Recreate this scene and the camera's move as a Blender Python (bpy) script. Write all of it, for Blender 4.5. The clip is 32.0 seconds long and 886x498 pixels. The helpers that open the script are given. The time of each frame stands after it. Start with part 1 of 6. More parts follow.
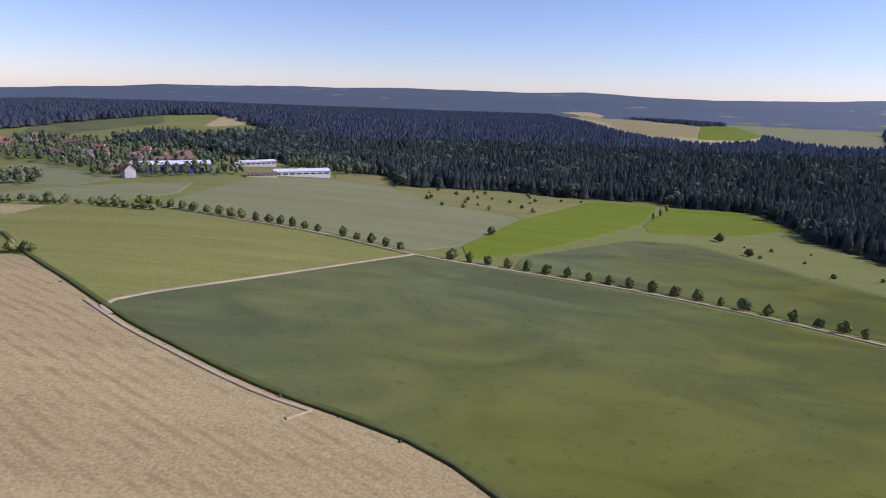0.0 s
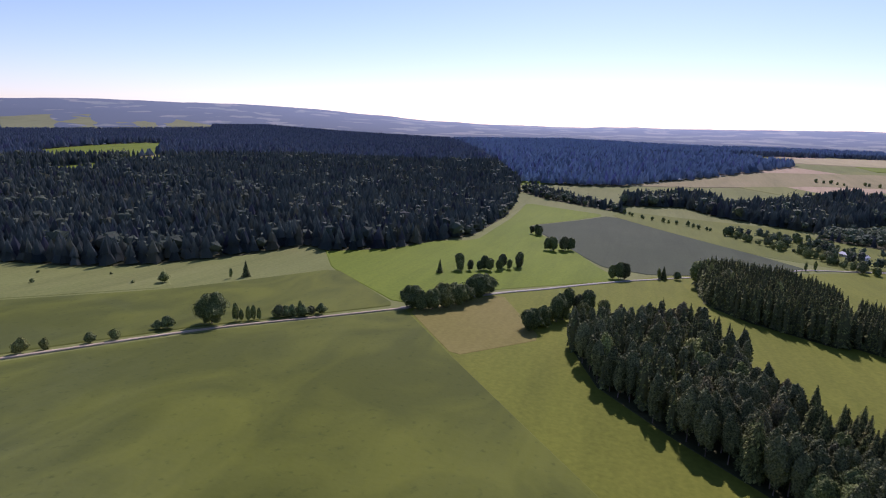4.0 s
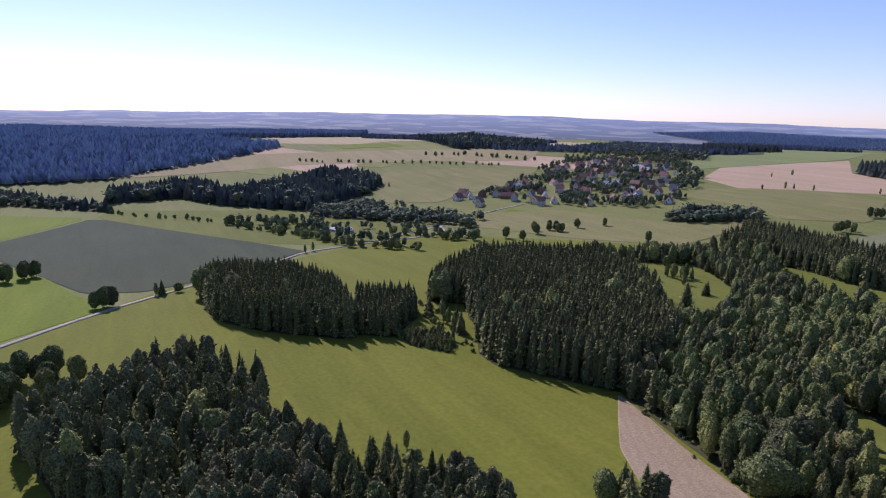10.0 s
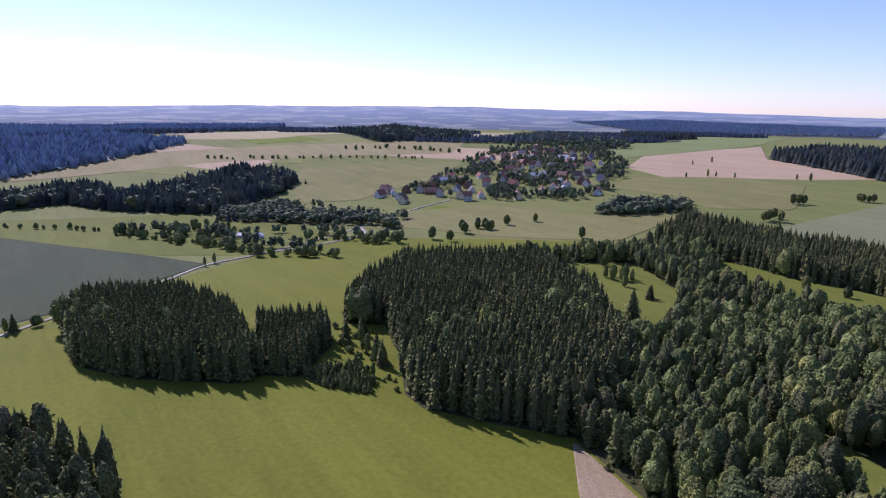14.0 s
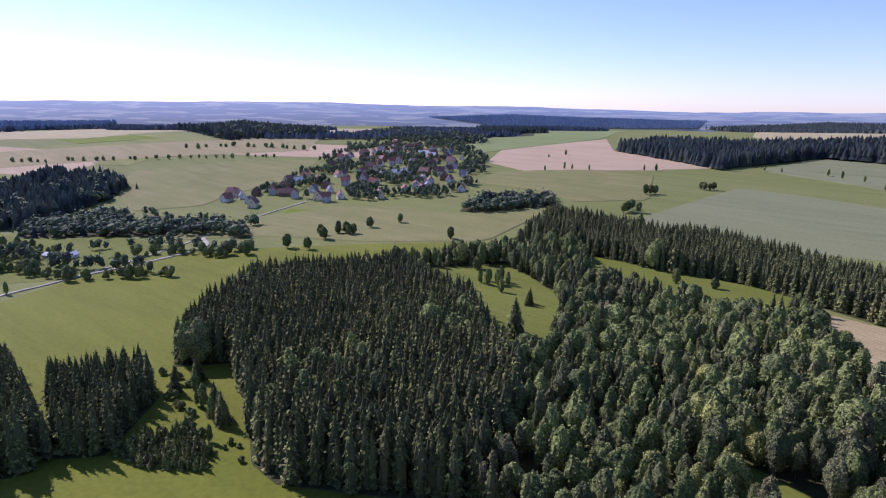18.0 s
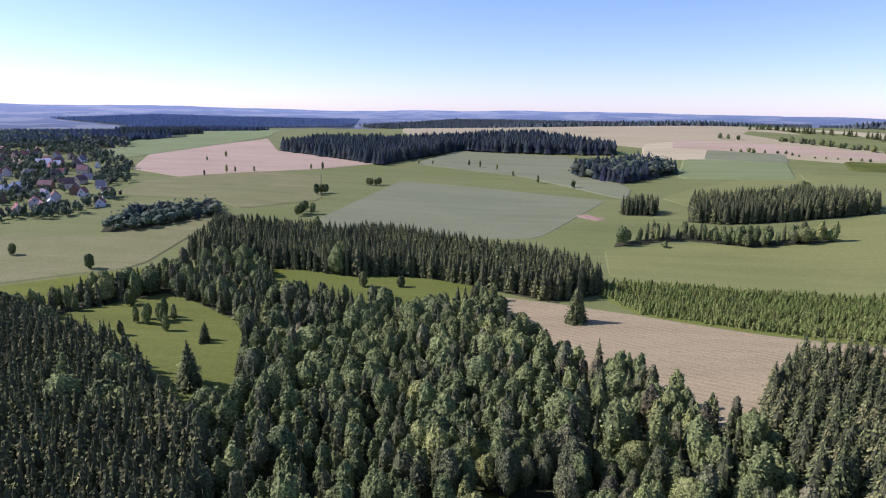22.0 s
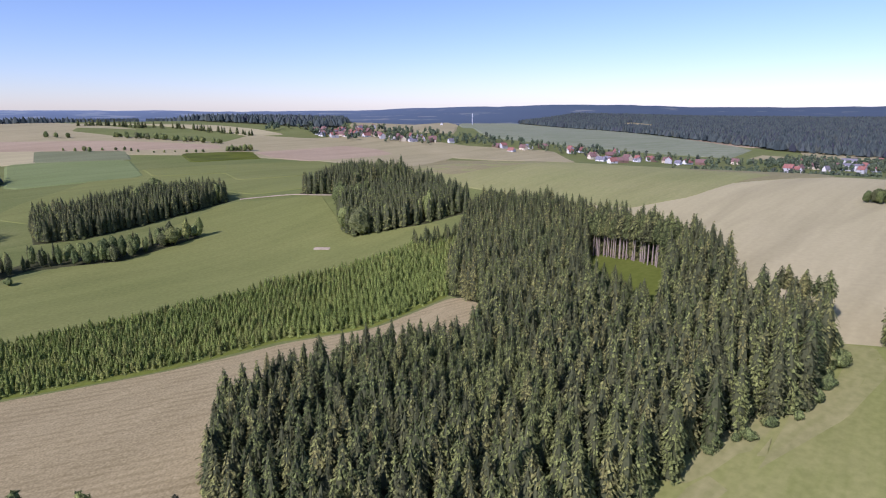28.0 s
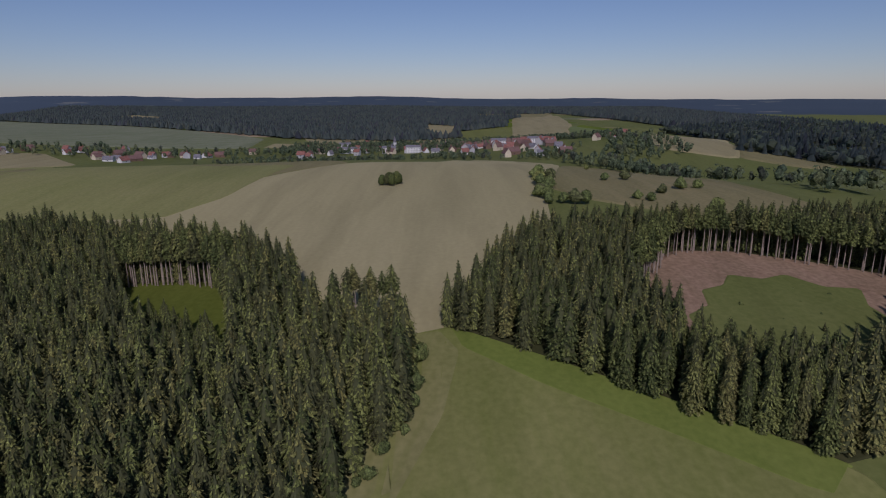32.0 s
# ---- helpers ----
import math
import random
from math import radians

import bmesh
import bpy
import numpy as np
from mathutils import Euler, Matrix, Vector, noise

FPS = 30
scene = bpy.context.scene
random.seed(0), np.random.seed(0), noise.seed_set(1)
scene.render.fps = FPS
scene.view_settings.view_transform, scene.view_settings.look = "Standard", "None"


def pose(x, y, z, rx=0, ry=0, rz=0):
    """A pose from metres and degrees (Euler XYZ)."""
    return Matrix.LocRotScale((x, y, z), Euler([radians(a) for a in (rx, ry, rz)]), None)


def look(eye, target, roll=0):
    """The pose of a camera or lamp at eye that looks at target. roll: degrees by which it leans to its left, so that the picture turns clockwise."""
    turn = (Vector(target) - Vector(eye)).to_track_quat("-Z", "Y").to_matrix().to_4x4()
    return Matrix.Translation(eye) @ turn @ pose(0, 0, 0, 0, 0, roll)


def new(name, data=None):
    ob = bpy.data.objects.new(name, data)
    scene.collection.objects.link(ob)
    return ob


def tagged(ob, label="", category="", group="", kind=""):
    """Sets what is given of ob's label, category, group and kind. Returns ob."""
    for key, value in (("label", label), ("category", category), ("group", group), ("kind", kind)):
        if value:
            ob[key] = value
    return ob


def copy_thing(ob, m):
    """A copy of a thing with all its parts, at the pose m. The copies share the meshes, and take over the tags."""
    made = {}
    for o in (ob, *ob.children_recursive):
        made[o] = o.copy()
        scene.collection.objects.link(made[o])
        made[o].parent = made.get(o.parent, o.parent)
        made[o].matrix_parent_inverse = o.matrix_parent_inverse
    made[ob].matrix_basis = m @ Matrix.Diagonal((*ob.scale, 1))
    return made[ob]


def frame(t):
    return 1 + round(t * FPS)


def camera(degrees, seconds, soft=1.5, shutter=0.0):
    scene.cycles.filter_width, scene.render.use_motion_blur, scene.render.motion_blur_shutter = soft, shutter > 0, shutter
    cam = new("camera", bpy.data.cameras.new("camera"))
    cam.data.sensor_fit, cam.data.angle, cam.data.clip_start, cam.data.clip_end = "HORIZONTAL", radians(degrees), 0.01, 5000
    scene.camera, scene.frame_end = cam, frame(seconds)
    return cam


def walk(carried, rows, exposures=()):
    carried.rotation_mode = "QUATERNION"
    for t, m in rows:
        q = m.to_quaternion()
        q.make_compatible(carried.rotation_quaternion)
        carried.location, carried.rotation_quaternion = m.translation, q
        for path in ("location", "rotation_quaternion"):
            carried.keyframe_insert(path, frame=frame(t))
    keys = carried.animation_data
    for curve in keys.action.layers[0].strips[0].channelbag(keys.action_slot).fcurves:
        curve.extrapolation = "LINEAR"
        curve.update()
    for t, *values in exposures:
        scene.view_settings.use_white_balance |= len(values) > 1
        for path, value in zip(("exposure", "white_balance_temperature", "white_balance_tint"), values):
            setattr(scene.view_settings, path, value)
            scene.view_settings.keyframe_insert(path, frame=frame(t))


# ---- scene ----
from mathutils.geometry import tessellate_polygon

cam = camera(72.4, 32.0, soft=1.1)
# seconds, eye in metres, then heading, pitch and lean in degrees
ROWS = [
    (0.0, -0.2, -0.1, 100.22, 0.27, -14.28, 1.74),
    (0.5, -0.3, 4.1, 99.88, -6.14, -14.06, 1.82),
    (1.0, -0.2, 8.2, 99.52, -13.44, -13.79, 1.97),
    (1.5, 0.3, 12.2, 99.12, -23.45, -13.45, 2.12),
    (2.0, 1.3, 15.9, 98.66, -35.05, -13.04, 2.15),
    (2.5, 2.9, 19.4, 98.14, -46.43, -12.63, 2.16),
    (3.0, 5.0, 22.6, 97.65, -54.74, -12.39, 2.10),
    (3.5, 7.6, 25.4, 97.32, -63.13, -12.22, 1.96),
    (4.0, 10.4, 27.8, 97.25, -73.33, -12.07, 1.80),
    (4.5, 13.4, 29.8, 97.52, -82.93, -11.98, 1.75),
    (5.0, 16.6, 31.2, 98.05, -91.47, -11.88, 1.81),
    (5.5, 20.1, 32.0, 98.70, -98.91, -11.77, 1.93),
    (6.0, 24.0, 32.1, 99.35, -105.10, -11.69, 2.04),
    (6.5, 28.3, 31.3, 99.88, -109.92, -11.69, 2.09),
    (7.0, 33.0, 29.8, 100.29, -113.34, -11.76, 2.02),
    (7.5, 37.9, 27.8, 100.59, -115.75, -11.84, 1.90),
    (8.0, 42.8, 25.4, 100.79, -117.19, -11.95, 1.82),
    (8.5, 47.8, 22.7, 100.90, -117.72, -12.09, 1.71),
    (9.0, 52.7, 19.8, 100.94, -117.88, -12.23, 1.63),
    (9.5, 57.6, 16.8, 100.92, -117.93, -12.33, 1.51),
    (10.0, 62.4, 13.7, 100.86, -118.06, -12.44, 1.43),
    (10.5, 67.1, 10.6, 100.77, -118.86, -12.52, 1.32),
    (11.0, 71.8, 7.5, 100.69, -120.36, -12.59, 1.18),
    (11.5, 76.5, 4.4, 100.62, -121.53, -12.65, 1.07),
    (12.0, 81.0, 1.3, 100.57, -122.58, -12.71, 0.97),
    (12.5, 85.6, -1.9, 100.58, -123.25, -12.80, 0.92),
    (13.0, 90.1, -5.0, 100.62, -124.01, -12.92, 0.87),
    (13.5, 94.6, -8.3, 100.69, -124.68, -13.02, 0.84),
    (14.0, 98.9, -11.6, 100.77, -125.07, -13.10, 0.78),
    (14.5, 103.2, -15.1, 100.85, -125.29, -13.17, 0.70),
    (15.0, 107.4, -18.6, 100.87, -125.53, -13.23, 0.63),
    (15.5, 111.5, -22.0, 100.80, -125.98, -13.29, 0.61),
    (16.0, 115.5, -25.4, 100.57, -127.08, -13.34, 0.63),
    (16.5, 119.4, -28.6, 100.15, -129.44, -13.34, 0.63),
    (17.0, 123.3, -31.7, 99.59, -131.64, -13.35, 0.70),
    (17.5, 127.0, -34.9, 98.95, -134.71, -13.35, 0.82),
    (18.0, 130.5, -38.1, 98.29, -138.28, -13.30, 0.72),
    (18.5, 133.9, -41.4, 97.68, -141.73, -13.28, 0.78),
    (19.0, 137.0, -45.0, 97.15, -145.04, -13.27, 1.13),
    (19.5, 139.8, -48.7, 96.74, -148.53, -13.17, 1.10),
    (20.0, 142.4, -52.6, 96.50, -152.58, -13.10, 1.05),
    (20.5, 144.7, -56.8, 96.43, -156.63, -13.07, 1.03),
    (21.0, 146.6, -61.1, 96.48, -160.73, -13.05, 0.88),
    (21.5, 148.3, -65.5, 96.56, -164.95, -13.05, 0.81),
    (22.0, 149.8, -70.0, 96.58, -169.21, -13.01, 0.65),
    (22.5, 150.9, -74.4, 96.49, -173.68, -12.99, 0.50),
    (23.0, 151.8, -78.9, 96.33, -178.15, -12.98, 0.43),
    (23.5, 152.4, -83.4, 96.17, -182.56, -13.00, 0.34),
    (24.0, 152.5, -87.9, 96.07, -187.64, -12.93, 0.43),
    (24.5, 152.1, -92.4, 96.08, -193.29, -12.98, 0.41),
    (25.0, 151.2, -96.9, 96.19, -198.89, -13.00, 0.28),
    (25.5, 149.9, -101.3, 96.35, -203.82, -13.05, 0.09),
    (26.0, 148.3, -105.5, 96.53, -208.25, -13.10, -0.10),
    (26.5, 146.3, -109.4, 96.69, -212.46, -13.15, -0.26),
    (27.0, 144.0, -113.2, 96.85, -216.72, -13.20, -0.33),
    (27.5, 141.5, -116.7, 96.99, -221.30, -13.23, -0.26),
    (28.0, 138.9, -120.0, 97.13, -226.20, -13.26, -0.12),
    (28.5, 136.2, -123.1, 97.27, -230.89, -13.34, -0.20),
    (29.0, 133.4, -125.9, 97.41, -236.15, -13.44, -0.29),
    (29.5, 130.4, -128.5, 97.56, -241.26, -13.53, -0.37),
    (30.0, 127.1, -130.8, 97.72, -247.03, -13.68, -0.41),
    (30.5, 123.4, -132.9, 97.88, -252.60, -13.90, -0.40),
    (31.0, 119.5, -134.6, 98.05, -258.28, -14.03, -0.44),
    (31.5, 115.5, -136.3, 98.23, -263.92, -14.15, -0.46),
    (32.0, 111.3, -137.8, 98.41, -269.56, -14.28, -0.37),
]
walk(cam, [(t, pose(x, y, z, 90 + pitch, 0, yaw) @ pose(0, 0, 0, 0, 0, lean)) for t, x, y, z, yaw, pitch, lean in ROWS],
     exposures=[(0.0, -0.04, 6000, 35), (4.0, -0.05, 6000, 42), (10.0, 0.02, 5800, 42), (17.0, 0.22, 5620, 43), (20.0, 0.29, 5560, 43), (22.0, 0.30, 5500, 41), (25.0, 0.23, 5480, 39), (29.0, -0.03, 5600, 35),
                (31.4, -0.06, 5700, 31), (31.7, -0.58, 5800, 29), (32.0, -1.36, 5900, 29)])

# ---- world and sun ----
SUN_HEIGHT, SUN_TURN = 39.0, 90.0          # degrees; the sun stands over +x
world = bpy.data.worlds.new("world")
scene.world = world
world.use_nodes = True
wn = world.node_tree.nodes
sky = wn.new("ShaderNodeTexSky")
sky.sky_type, sky.sun_disc = "NISHITA", False
sky.sun_elevation, sky.sun_rotation = radians(SUN_HEIGHT), radians(SUN_TURN)
sky.air_density, sky.dust_density, sky.ozone_density, sky.altitude = 1.0, 0.30, 4.0, 600
world.node_tree.links.new(sky.outputs[0], wn["Background"].inputs[0])
wn["Background"].inputs[1].default_value = 0.127
sun = new("sun", bpy.data.lights.new("sun", "SUN"))
sun.data.energy, sun.data.angle, sun.data.color = 4.7, radians(0.6), (1.0, 0.965, 0.91)
el = radians(SUN_HEIGHT)
sun.matrix_world = look((0, 0, 300), (-300 * math.cos(el), -12, 300 - 300 * math.sin(el)))


# ---- materials ----
def material(name, build, rough=0.9):
    m = bpy.data.materials.new(name)
    m.use_nodes = True
    n, l = m.node_tree.nodes, m.node_tree.links
    p = n["Principled BSDF"]
    p.inputs["Roughness"].default_value = rough
    p.inputs["Specular IOR Level"].default_value = 0.08
    build(n, l, p)
    return m


def node(n, kind, **values):
    q = n.new(kind)
    for k, v in values.items():
        q.inputs[k].default_value = v
    return q


def mix(n, l, fac, a, b, mode="MIX"):
    q = n.new("ShaderNodeMix")
    q.data_type, q.blend_type = "RGBA", mode
    for sock, v in ((q.inputs[0], fac), (q.inputs[6], a), (q.inputs[7], b)):
        if isinstance(v, (float, int)):
            sock.default_value = v
        elif isinstance(v, tuple):
            sock.default_value = (*v, 1)
        else:
            l.new(v, sock)
    return q.outputs[2]


def ramp(n, l, src, lo, hi):
    q = n.new("ShaderNodeMapRange")
    q.inputs[1].default_value, q.inputs[2].default_value = lo, hi
    l.new(src, q.inputs[0])
    return q.outputs[0]


def noise_of(n, l, scale, detail=3.0, stretch=None, turn=0.0, distortion=0.0):
    """Noise in metres of the world; stretch squeezes it along one heading."""
    g = n.new("ShaderNodeTexCoord")
    src = g.outputs["Object"]
    if stretch:
        mp = n.new("ShaderNodeMapping")
        mp.inputs["Rotation"].default_value = (0, 0, radians(turn))
        mp.inputs["Scale"].default_value = stretch
        l.new(src, mp.inputs[0])
        src = mp.outputs[0]
    q = node(n, "ShaderNodeTexNoise", Scale=scale, Detail=detail, Distortion=distortion)
    l.new(src, q.inputs["Vector"])
    return q.outputs["Fac"]


def bump(n, l, p, src, strength, distance):
    b = node(n, "ShaderNodeBump", Strength=strength, Distance=distance)
    l.new(src, b.inputs["Height"])
    l.new(b.outputs[0], p.inputs["Normal"])


def field_material(name, base, second, third, turn=0.0, rows=0.0, row_depth=0.3, patch=0.012, blotch=0.5, fine=0.6, grit=0.3):
    """A field: broad patches, streaks along the way it was worked, fine grain, and rows rows metres apart."""
    def build(n, l, p):
        big = ramp(n, l, noise_of(n, l, patch, 4.0, distortion=0.6), 0.35, 0.68)
        c = mix(n, l, big, base, second)
        streak = ramp(n, l, noise_of(n, l, 0.35, 3.0, (0.05, 1, 1), turn), 0.4, 0.75)
        s2 = n.new("ShaderNodeMath")
        s2.operation = "MULTIPLY"
        s2.inputs[1].default_value = blotch
        l.new(streak, s2.inputs[0])
        c = mix(n, l, s2.outputs[0], c, third)
        drift = ramp(n, l, noise_of(n, l, 0.05, 4.0, (0.12, 1, 1), turn + 4, 0.8), 0.42, 0.72)
        c = mix(n, l, drift, c, mix(n, l, 0.45, c, tuple(v * 0.62 for v in third)))
        grain = noise_of(n, l, fine, 5.0)
        c = mix(n, l, grit, c, mix(n, l, ramp(n, l, grain, 0.3, 0.7), tuple(v * 0.72 for v in base), tuple(min(1, v * 1.25) for v in second)))
        if rows:
            g = n.new("ShaderNodeTexCoord")
            mp = n.new("ShaderNodeMapping")
            mp.inputs["Rotation"].default_value = (0, 0, radians(turn))
            l.new(g.outputs["Object"], mp.inputs[0])
            w = node(n, "ShaderNodeTexWave", Scale=0.314 / rows, Distortion=3.2, Detail=2.0)
            w.bands_direction = "Y"
            w.inputs["Detail Scale"].default_value = 0.25
            l.new(mp.outputs[0], w.inputs[0])
            s3 = n.new("ShaderNodeMath")
            s3.operation = "MULTIPLY"
            s3.inputs[1].default_value = row_depth
            broken = n.new("ShaderNodeMath")
            broken.operation = "MULTIPLY"
            l.new(ramp(n, l, w.outputs["Fac"], 0.35, 1.0), broken.inputs[0])
            l.new(ramp(n, l, noise_of(n, l, 0.22, 4.0, (0.3, 1, 1), turn), 0.38, 0.62), broken.inputs[1])
            l.new(broken.outputs[0], s3.inputs[0])
            c = mix(n, l, s3.outputs[0], c, third)
        l.new(c, p.inputs["Base Color"])
        bump(n, l, p, grain, 0.25, 0.25)
    return material(name, build)


GRASS = field_material("meadow_grass", (0.122, 0.140, 0.014), (0.160, 0.168, 0.021), (0.096, 0.120, 0.012), 35)
MEADOW = field_material("pale_meadow", (0.150, 0.174, 0.046), (0.186, 0.194, 0.062), (0.118, 0.142, 0.032), 25)
GLADE_GRASS = field_material("glade_grass", (0.118, 0.140, 0.022), (0.148, 0.160, 0.030), (0.092, 0.118, 0.014), 50)
CLOVER = field_material("clover", (0.175, 0.215, 0.070), (0.198, 0.232, 0.084), (0.150, 0.190, 0.056))
BRIGHT = field_material("lush_grass", (0.118, 0.165, 0.011), (0.152, 0.195, 0.015), (0.092, 0.135, 0.010), 20)
PALE = field_material("dry_meadow", (0.245, 0.218, 0.092), (0.298, 0.246, 0.116), (0.182, 0.180, 0.066), 60)
ROUGH = field_material("rough_meadow", (0.170, 0.178, 0.054), (0.226, 0.206, 0.080), (0.118, 0.138, 0.034), 60, patch=0.03)
CORN = field_material("green_corn", (0.116, 0.134, 0.064), (0.102, 0.112, 0.013), (0.060, 0.074, 0.020), -28, rows=18, row_depth=0.35, patch=0.007)
# the crop varies from grey-green, partly painted sheen, at its far end to yellow-green at the near one
cn, cl = CORN.node_tree.nodes, CORN.node_tree.links
cp = cn["Principled BSDF"]
before = cp.inputs["Base Color"].links[0].from_socket
along_field = cn.new("ShaderNodeVectorMath")
along_field.operation = "DOT_PRODUCT"
along_field.inputs[1].default_value = (0.80, -0.60, 0)
cl.new(cn.new("ShaderNodeTexCoord").outputs["Object"], along_field.inputs[0])
drifted = cn.new("ShaderNodeMath")
drifted.operation = "MULTIPLY_ADD"
drifted.inputs[1].default_value = 190.0
cl.new(noise_of(cn, cl, 0.011, 3.0, distortion=0.5), drifted.inputs[0])
cl.new(along_field.outputs["Value"], drifted.inputs[2])
corn_tone = mix(cn, cl, ramp(cn, cl, drifted.outputs[0], -30, 110), mix(cn, cl, 0.5, before, (0.128, 0.144, 0.070)), mix(cn, cl, 0.78, before, (0.100, 0.114, 0.012)))
smudge = ramp(cn, cl, noise_of(cn, cl, 0.034, 5.0, (0.55, 1, 1), -28, 1.2), 0.34, 0.66)
corn_tone = mix(cn, cl, 1.0, corn_tone, mix(cn, cl, smudge, (0.70, 0.74, 0.78), (1.12, 1.12, 1.02)), "MULTIPLY")
tufts = ramp(cn, cl, noise_of(cn, cl, 0.45, 3.0), 0.60, 0.74)
cl.new(mix(cn, cl, 1.0, corn_tone, mix(cn, cl, tufts, (1, 1, 1), (0.74, 0.78, 0.80)), "MULTIPLY"), cp.inputs["Base Color"])
CORN_GREY = field_material("grey_green_corn", (0.180, 0.194, 0.092), (0.206, 0.214, 0.100), (0.150, 0.168, 0.070), 20, rows=18, row_depth=0.10)
ROOT = field_material("dark_crop", (0.050, 0.066, 0.029), (0.063, 0.078, 0.036), (0.042, 0.055, 0.023), 40, rows=12, row_depth=0.2)
STUBBLE = field_material("stubble", (0.305, 0.243, 0.110), (0.392, 0.320, 0.158), (0.190, 0.150, 0.062), 33, rows=3.2, row_depth=0.5, fine=1.5, grit=0.55)
STUBBLE_PINK = field_material("pinkish_stubble", (0.380, 0.285, 0.165), (0.430, 0.325, 0.200), (0.320, 0.240, 0.125), 20, rows=9, row_depth=0.25)
MOWN = field_material("mown_straw", (0.410, 0.355, 0.175), (0.455, 0.390, 0.200), (0.360, 0.318, 0.150), 0, rows=10, row_depth=0.12, patch=0.006, blotch=0.4, grit=0.15)
TAN = field_material("ripe_grain", (0.335, 0.290, 0.140), (0.385, 0.325, 0.165), (0.270, 0.240, 0.108), 10)
HEDGE_GRASS = field_material("bank_grass", (0.060, 0.080, 0.020), (0.090, 0.105, 0.030), (0.140, 0.130, 0.060), 0, patch=0.1)
DUST = field_material("dusty_track", (0.380, 0.300, 0.190), (0.450, 0.360, 0.240), (0.240, 0.205, 0.105), 0, patch=0.2)
TAR = field_material("worn_asphalt", (0.330, 0.300, 0.225), (0.400, 0.365, 0.285), (0.230, 0.215, 0.130), 0, patch=0.2)
BARE = field_material("felled_ground", (0.290, 0.186, 0.112), (0.370, 0.248, 0.158), (0.175, 0.140, 0.066), 30, patch=0.1, grit=0.5)
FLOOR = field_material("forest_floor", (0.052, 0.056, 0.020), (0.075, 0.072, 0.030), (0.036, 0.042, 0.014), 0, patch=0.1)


def leaf_material(name, dark, light, warm, rough=0.75, through_light=0.42, grain=1.1):
    """Leaves or needles: every tree has its own tint, every spray a small change of its own."""
    def build(n, l, p):
        at = n.new("ShaderNodeAttribute")
        at.attribute_name = "tint"
        oi = n.new("ShaderNodeObjectInfo")
        ge = n.new("ShaderNodeNewGeometry")
        add = n.new("ShaderNodeMath")
        l.new(at.outputs["Fac"], add.inputs[0])
        l.new(oi.outputs["Random"], add.inputs[1])
        fr = n.new("ShaderNodeMath")
        fr.operation = "FRACT"
        l.new(add.outputs[0], fr.inputs[0])
        c = mix(n, l, ramp(n, l, fr.outputs[0], 0.0, 0.7), dark, light)
        c = mix(n, l, ramp(n, l, fr.outputs[0], 0.66, 0.8), c, warm)
        c = mix(n, l, ramp(n, l, fr.outputs[0], 0.86, 0.9), c, tuple(v * k for v, k in zip(dark, (1.08, 0.86, 1.08))))
        c = mix(n, l, ramp(n, l, ge.outputs["Random Per Island"], 0.3, 1.7), c, tuple(v * 1.25 for v in light))
        # some sprays darkened to stand for the shaded gaps between them
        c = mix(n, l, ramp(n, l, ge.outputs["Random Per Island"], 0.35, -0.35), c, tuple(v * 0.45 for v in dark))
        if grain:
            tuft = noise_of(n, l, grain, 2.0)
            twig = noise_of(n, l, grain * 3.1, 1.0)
            # shade painted into the hollows of the tuft relief, light on its crests
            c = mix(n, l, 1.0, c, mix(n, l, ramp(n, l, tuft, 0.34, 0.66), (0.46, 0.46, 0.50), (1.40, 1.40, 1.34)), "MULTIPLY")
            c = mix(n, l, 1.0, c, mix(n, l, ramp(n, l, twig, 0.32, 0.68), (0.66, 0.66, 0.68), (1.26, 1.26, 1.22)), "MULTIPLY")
            bump(n, l, p, tuft, 0.7, 0.8)
        l.new(c, p.inputs["Base Color"])
        tr = n.new("ShaderNodeBsdfTranslucent")
        l.new(c, tr.inputs[0])
        both = n.new("ShaderNodeMixShader")
        both.inputs[0].default_value = through_light
        l.new(p.outputs[0], both.inputs[1])
        l.new(tr.outputs[0], both.inputs[2])
        l.new(both.outputs[0], n["Material Output"].inputs[0])
    return material(name, build, rough)


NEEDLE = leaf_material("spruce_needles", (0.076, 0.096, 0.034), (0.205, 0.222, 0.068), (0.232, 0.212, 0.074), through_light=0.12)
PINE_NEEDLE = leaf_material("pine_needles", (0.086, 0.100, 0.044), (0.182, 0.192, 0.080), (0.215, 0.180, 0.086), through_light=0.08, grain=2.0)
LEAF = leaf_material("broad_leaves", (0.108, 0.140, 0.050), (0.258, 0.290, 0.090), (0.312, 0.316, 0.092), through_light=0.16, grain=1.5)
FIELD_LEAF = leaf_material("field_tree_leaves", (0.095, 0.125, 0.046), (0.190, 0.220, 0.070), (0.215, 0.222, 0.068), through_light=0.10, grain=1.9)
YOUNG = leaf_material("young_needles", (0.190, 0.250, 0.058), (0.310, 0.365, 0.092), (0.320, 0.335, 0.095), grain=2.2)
DEAD_NEEDLE = leaf_material("dead_needles", (0.150, 0.085, 0.060), (0.210, 0.125, 0.085), (0.230, 0.140, 0.090), through_light=0.1)
# next two: blue distance haze put into the needles' base colour
FAR_NEEDLE = leaf_material("haze_tinted_far_needles", (0.098, 0.134, 0.138), (0.160, 0.192, 0.174), (0.182, 0.198, 0.150), through_light=0.76, grain=0)
HAZE_BLUE_NEEDLE = leaf_material("haze_blue_needles", (0.135, 0.180, 0.230), (0.190, 0.232, 0.275), (0.210, 0.240, 0.255), through_light=0.8, grain=0)
FAR_LEAF = leaf_material("far_broad_leaves", (0.080, 0.112, 0.066), (0.150, 0.185, 0.098), (0.170, 0.190, 0.090), through_light=0.25, grain=0.6)
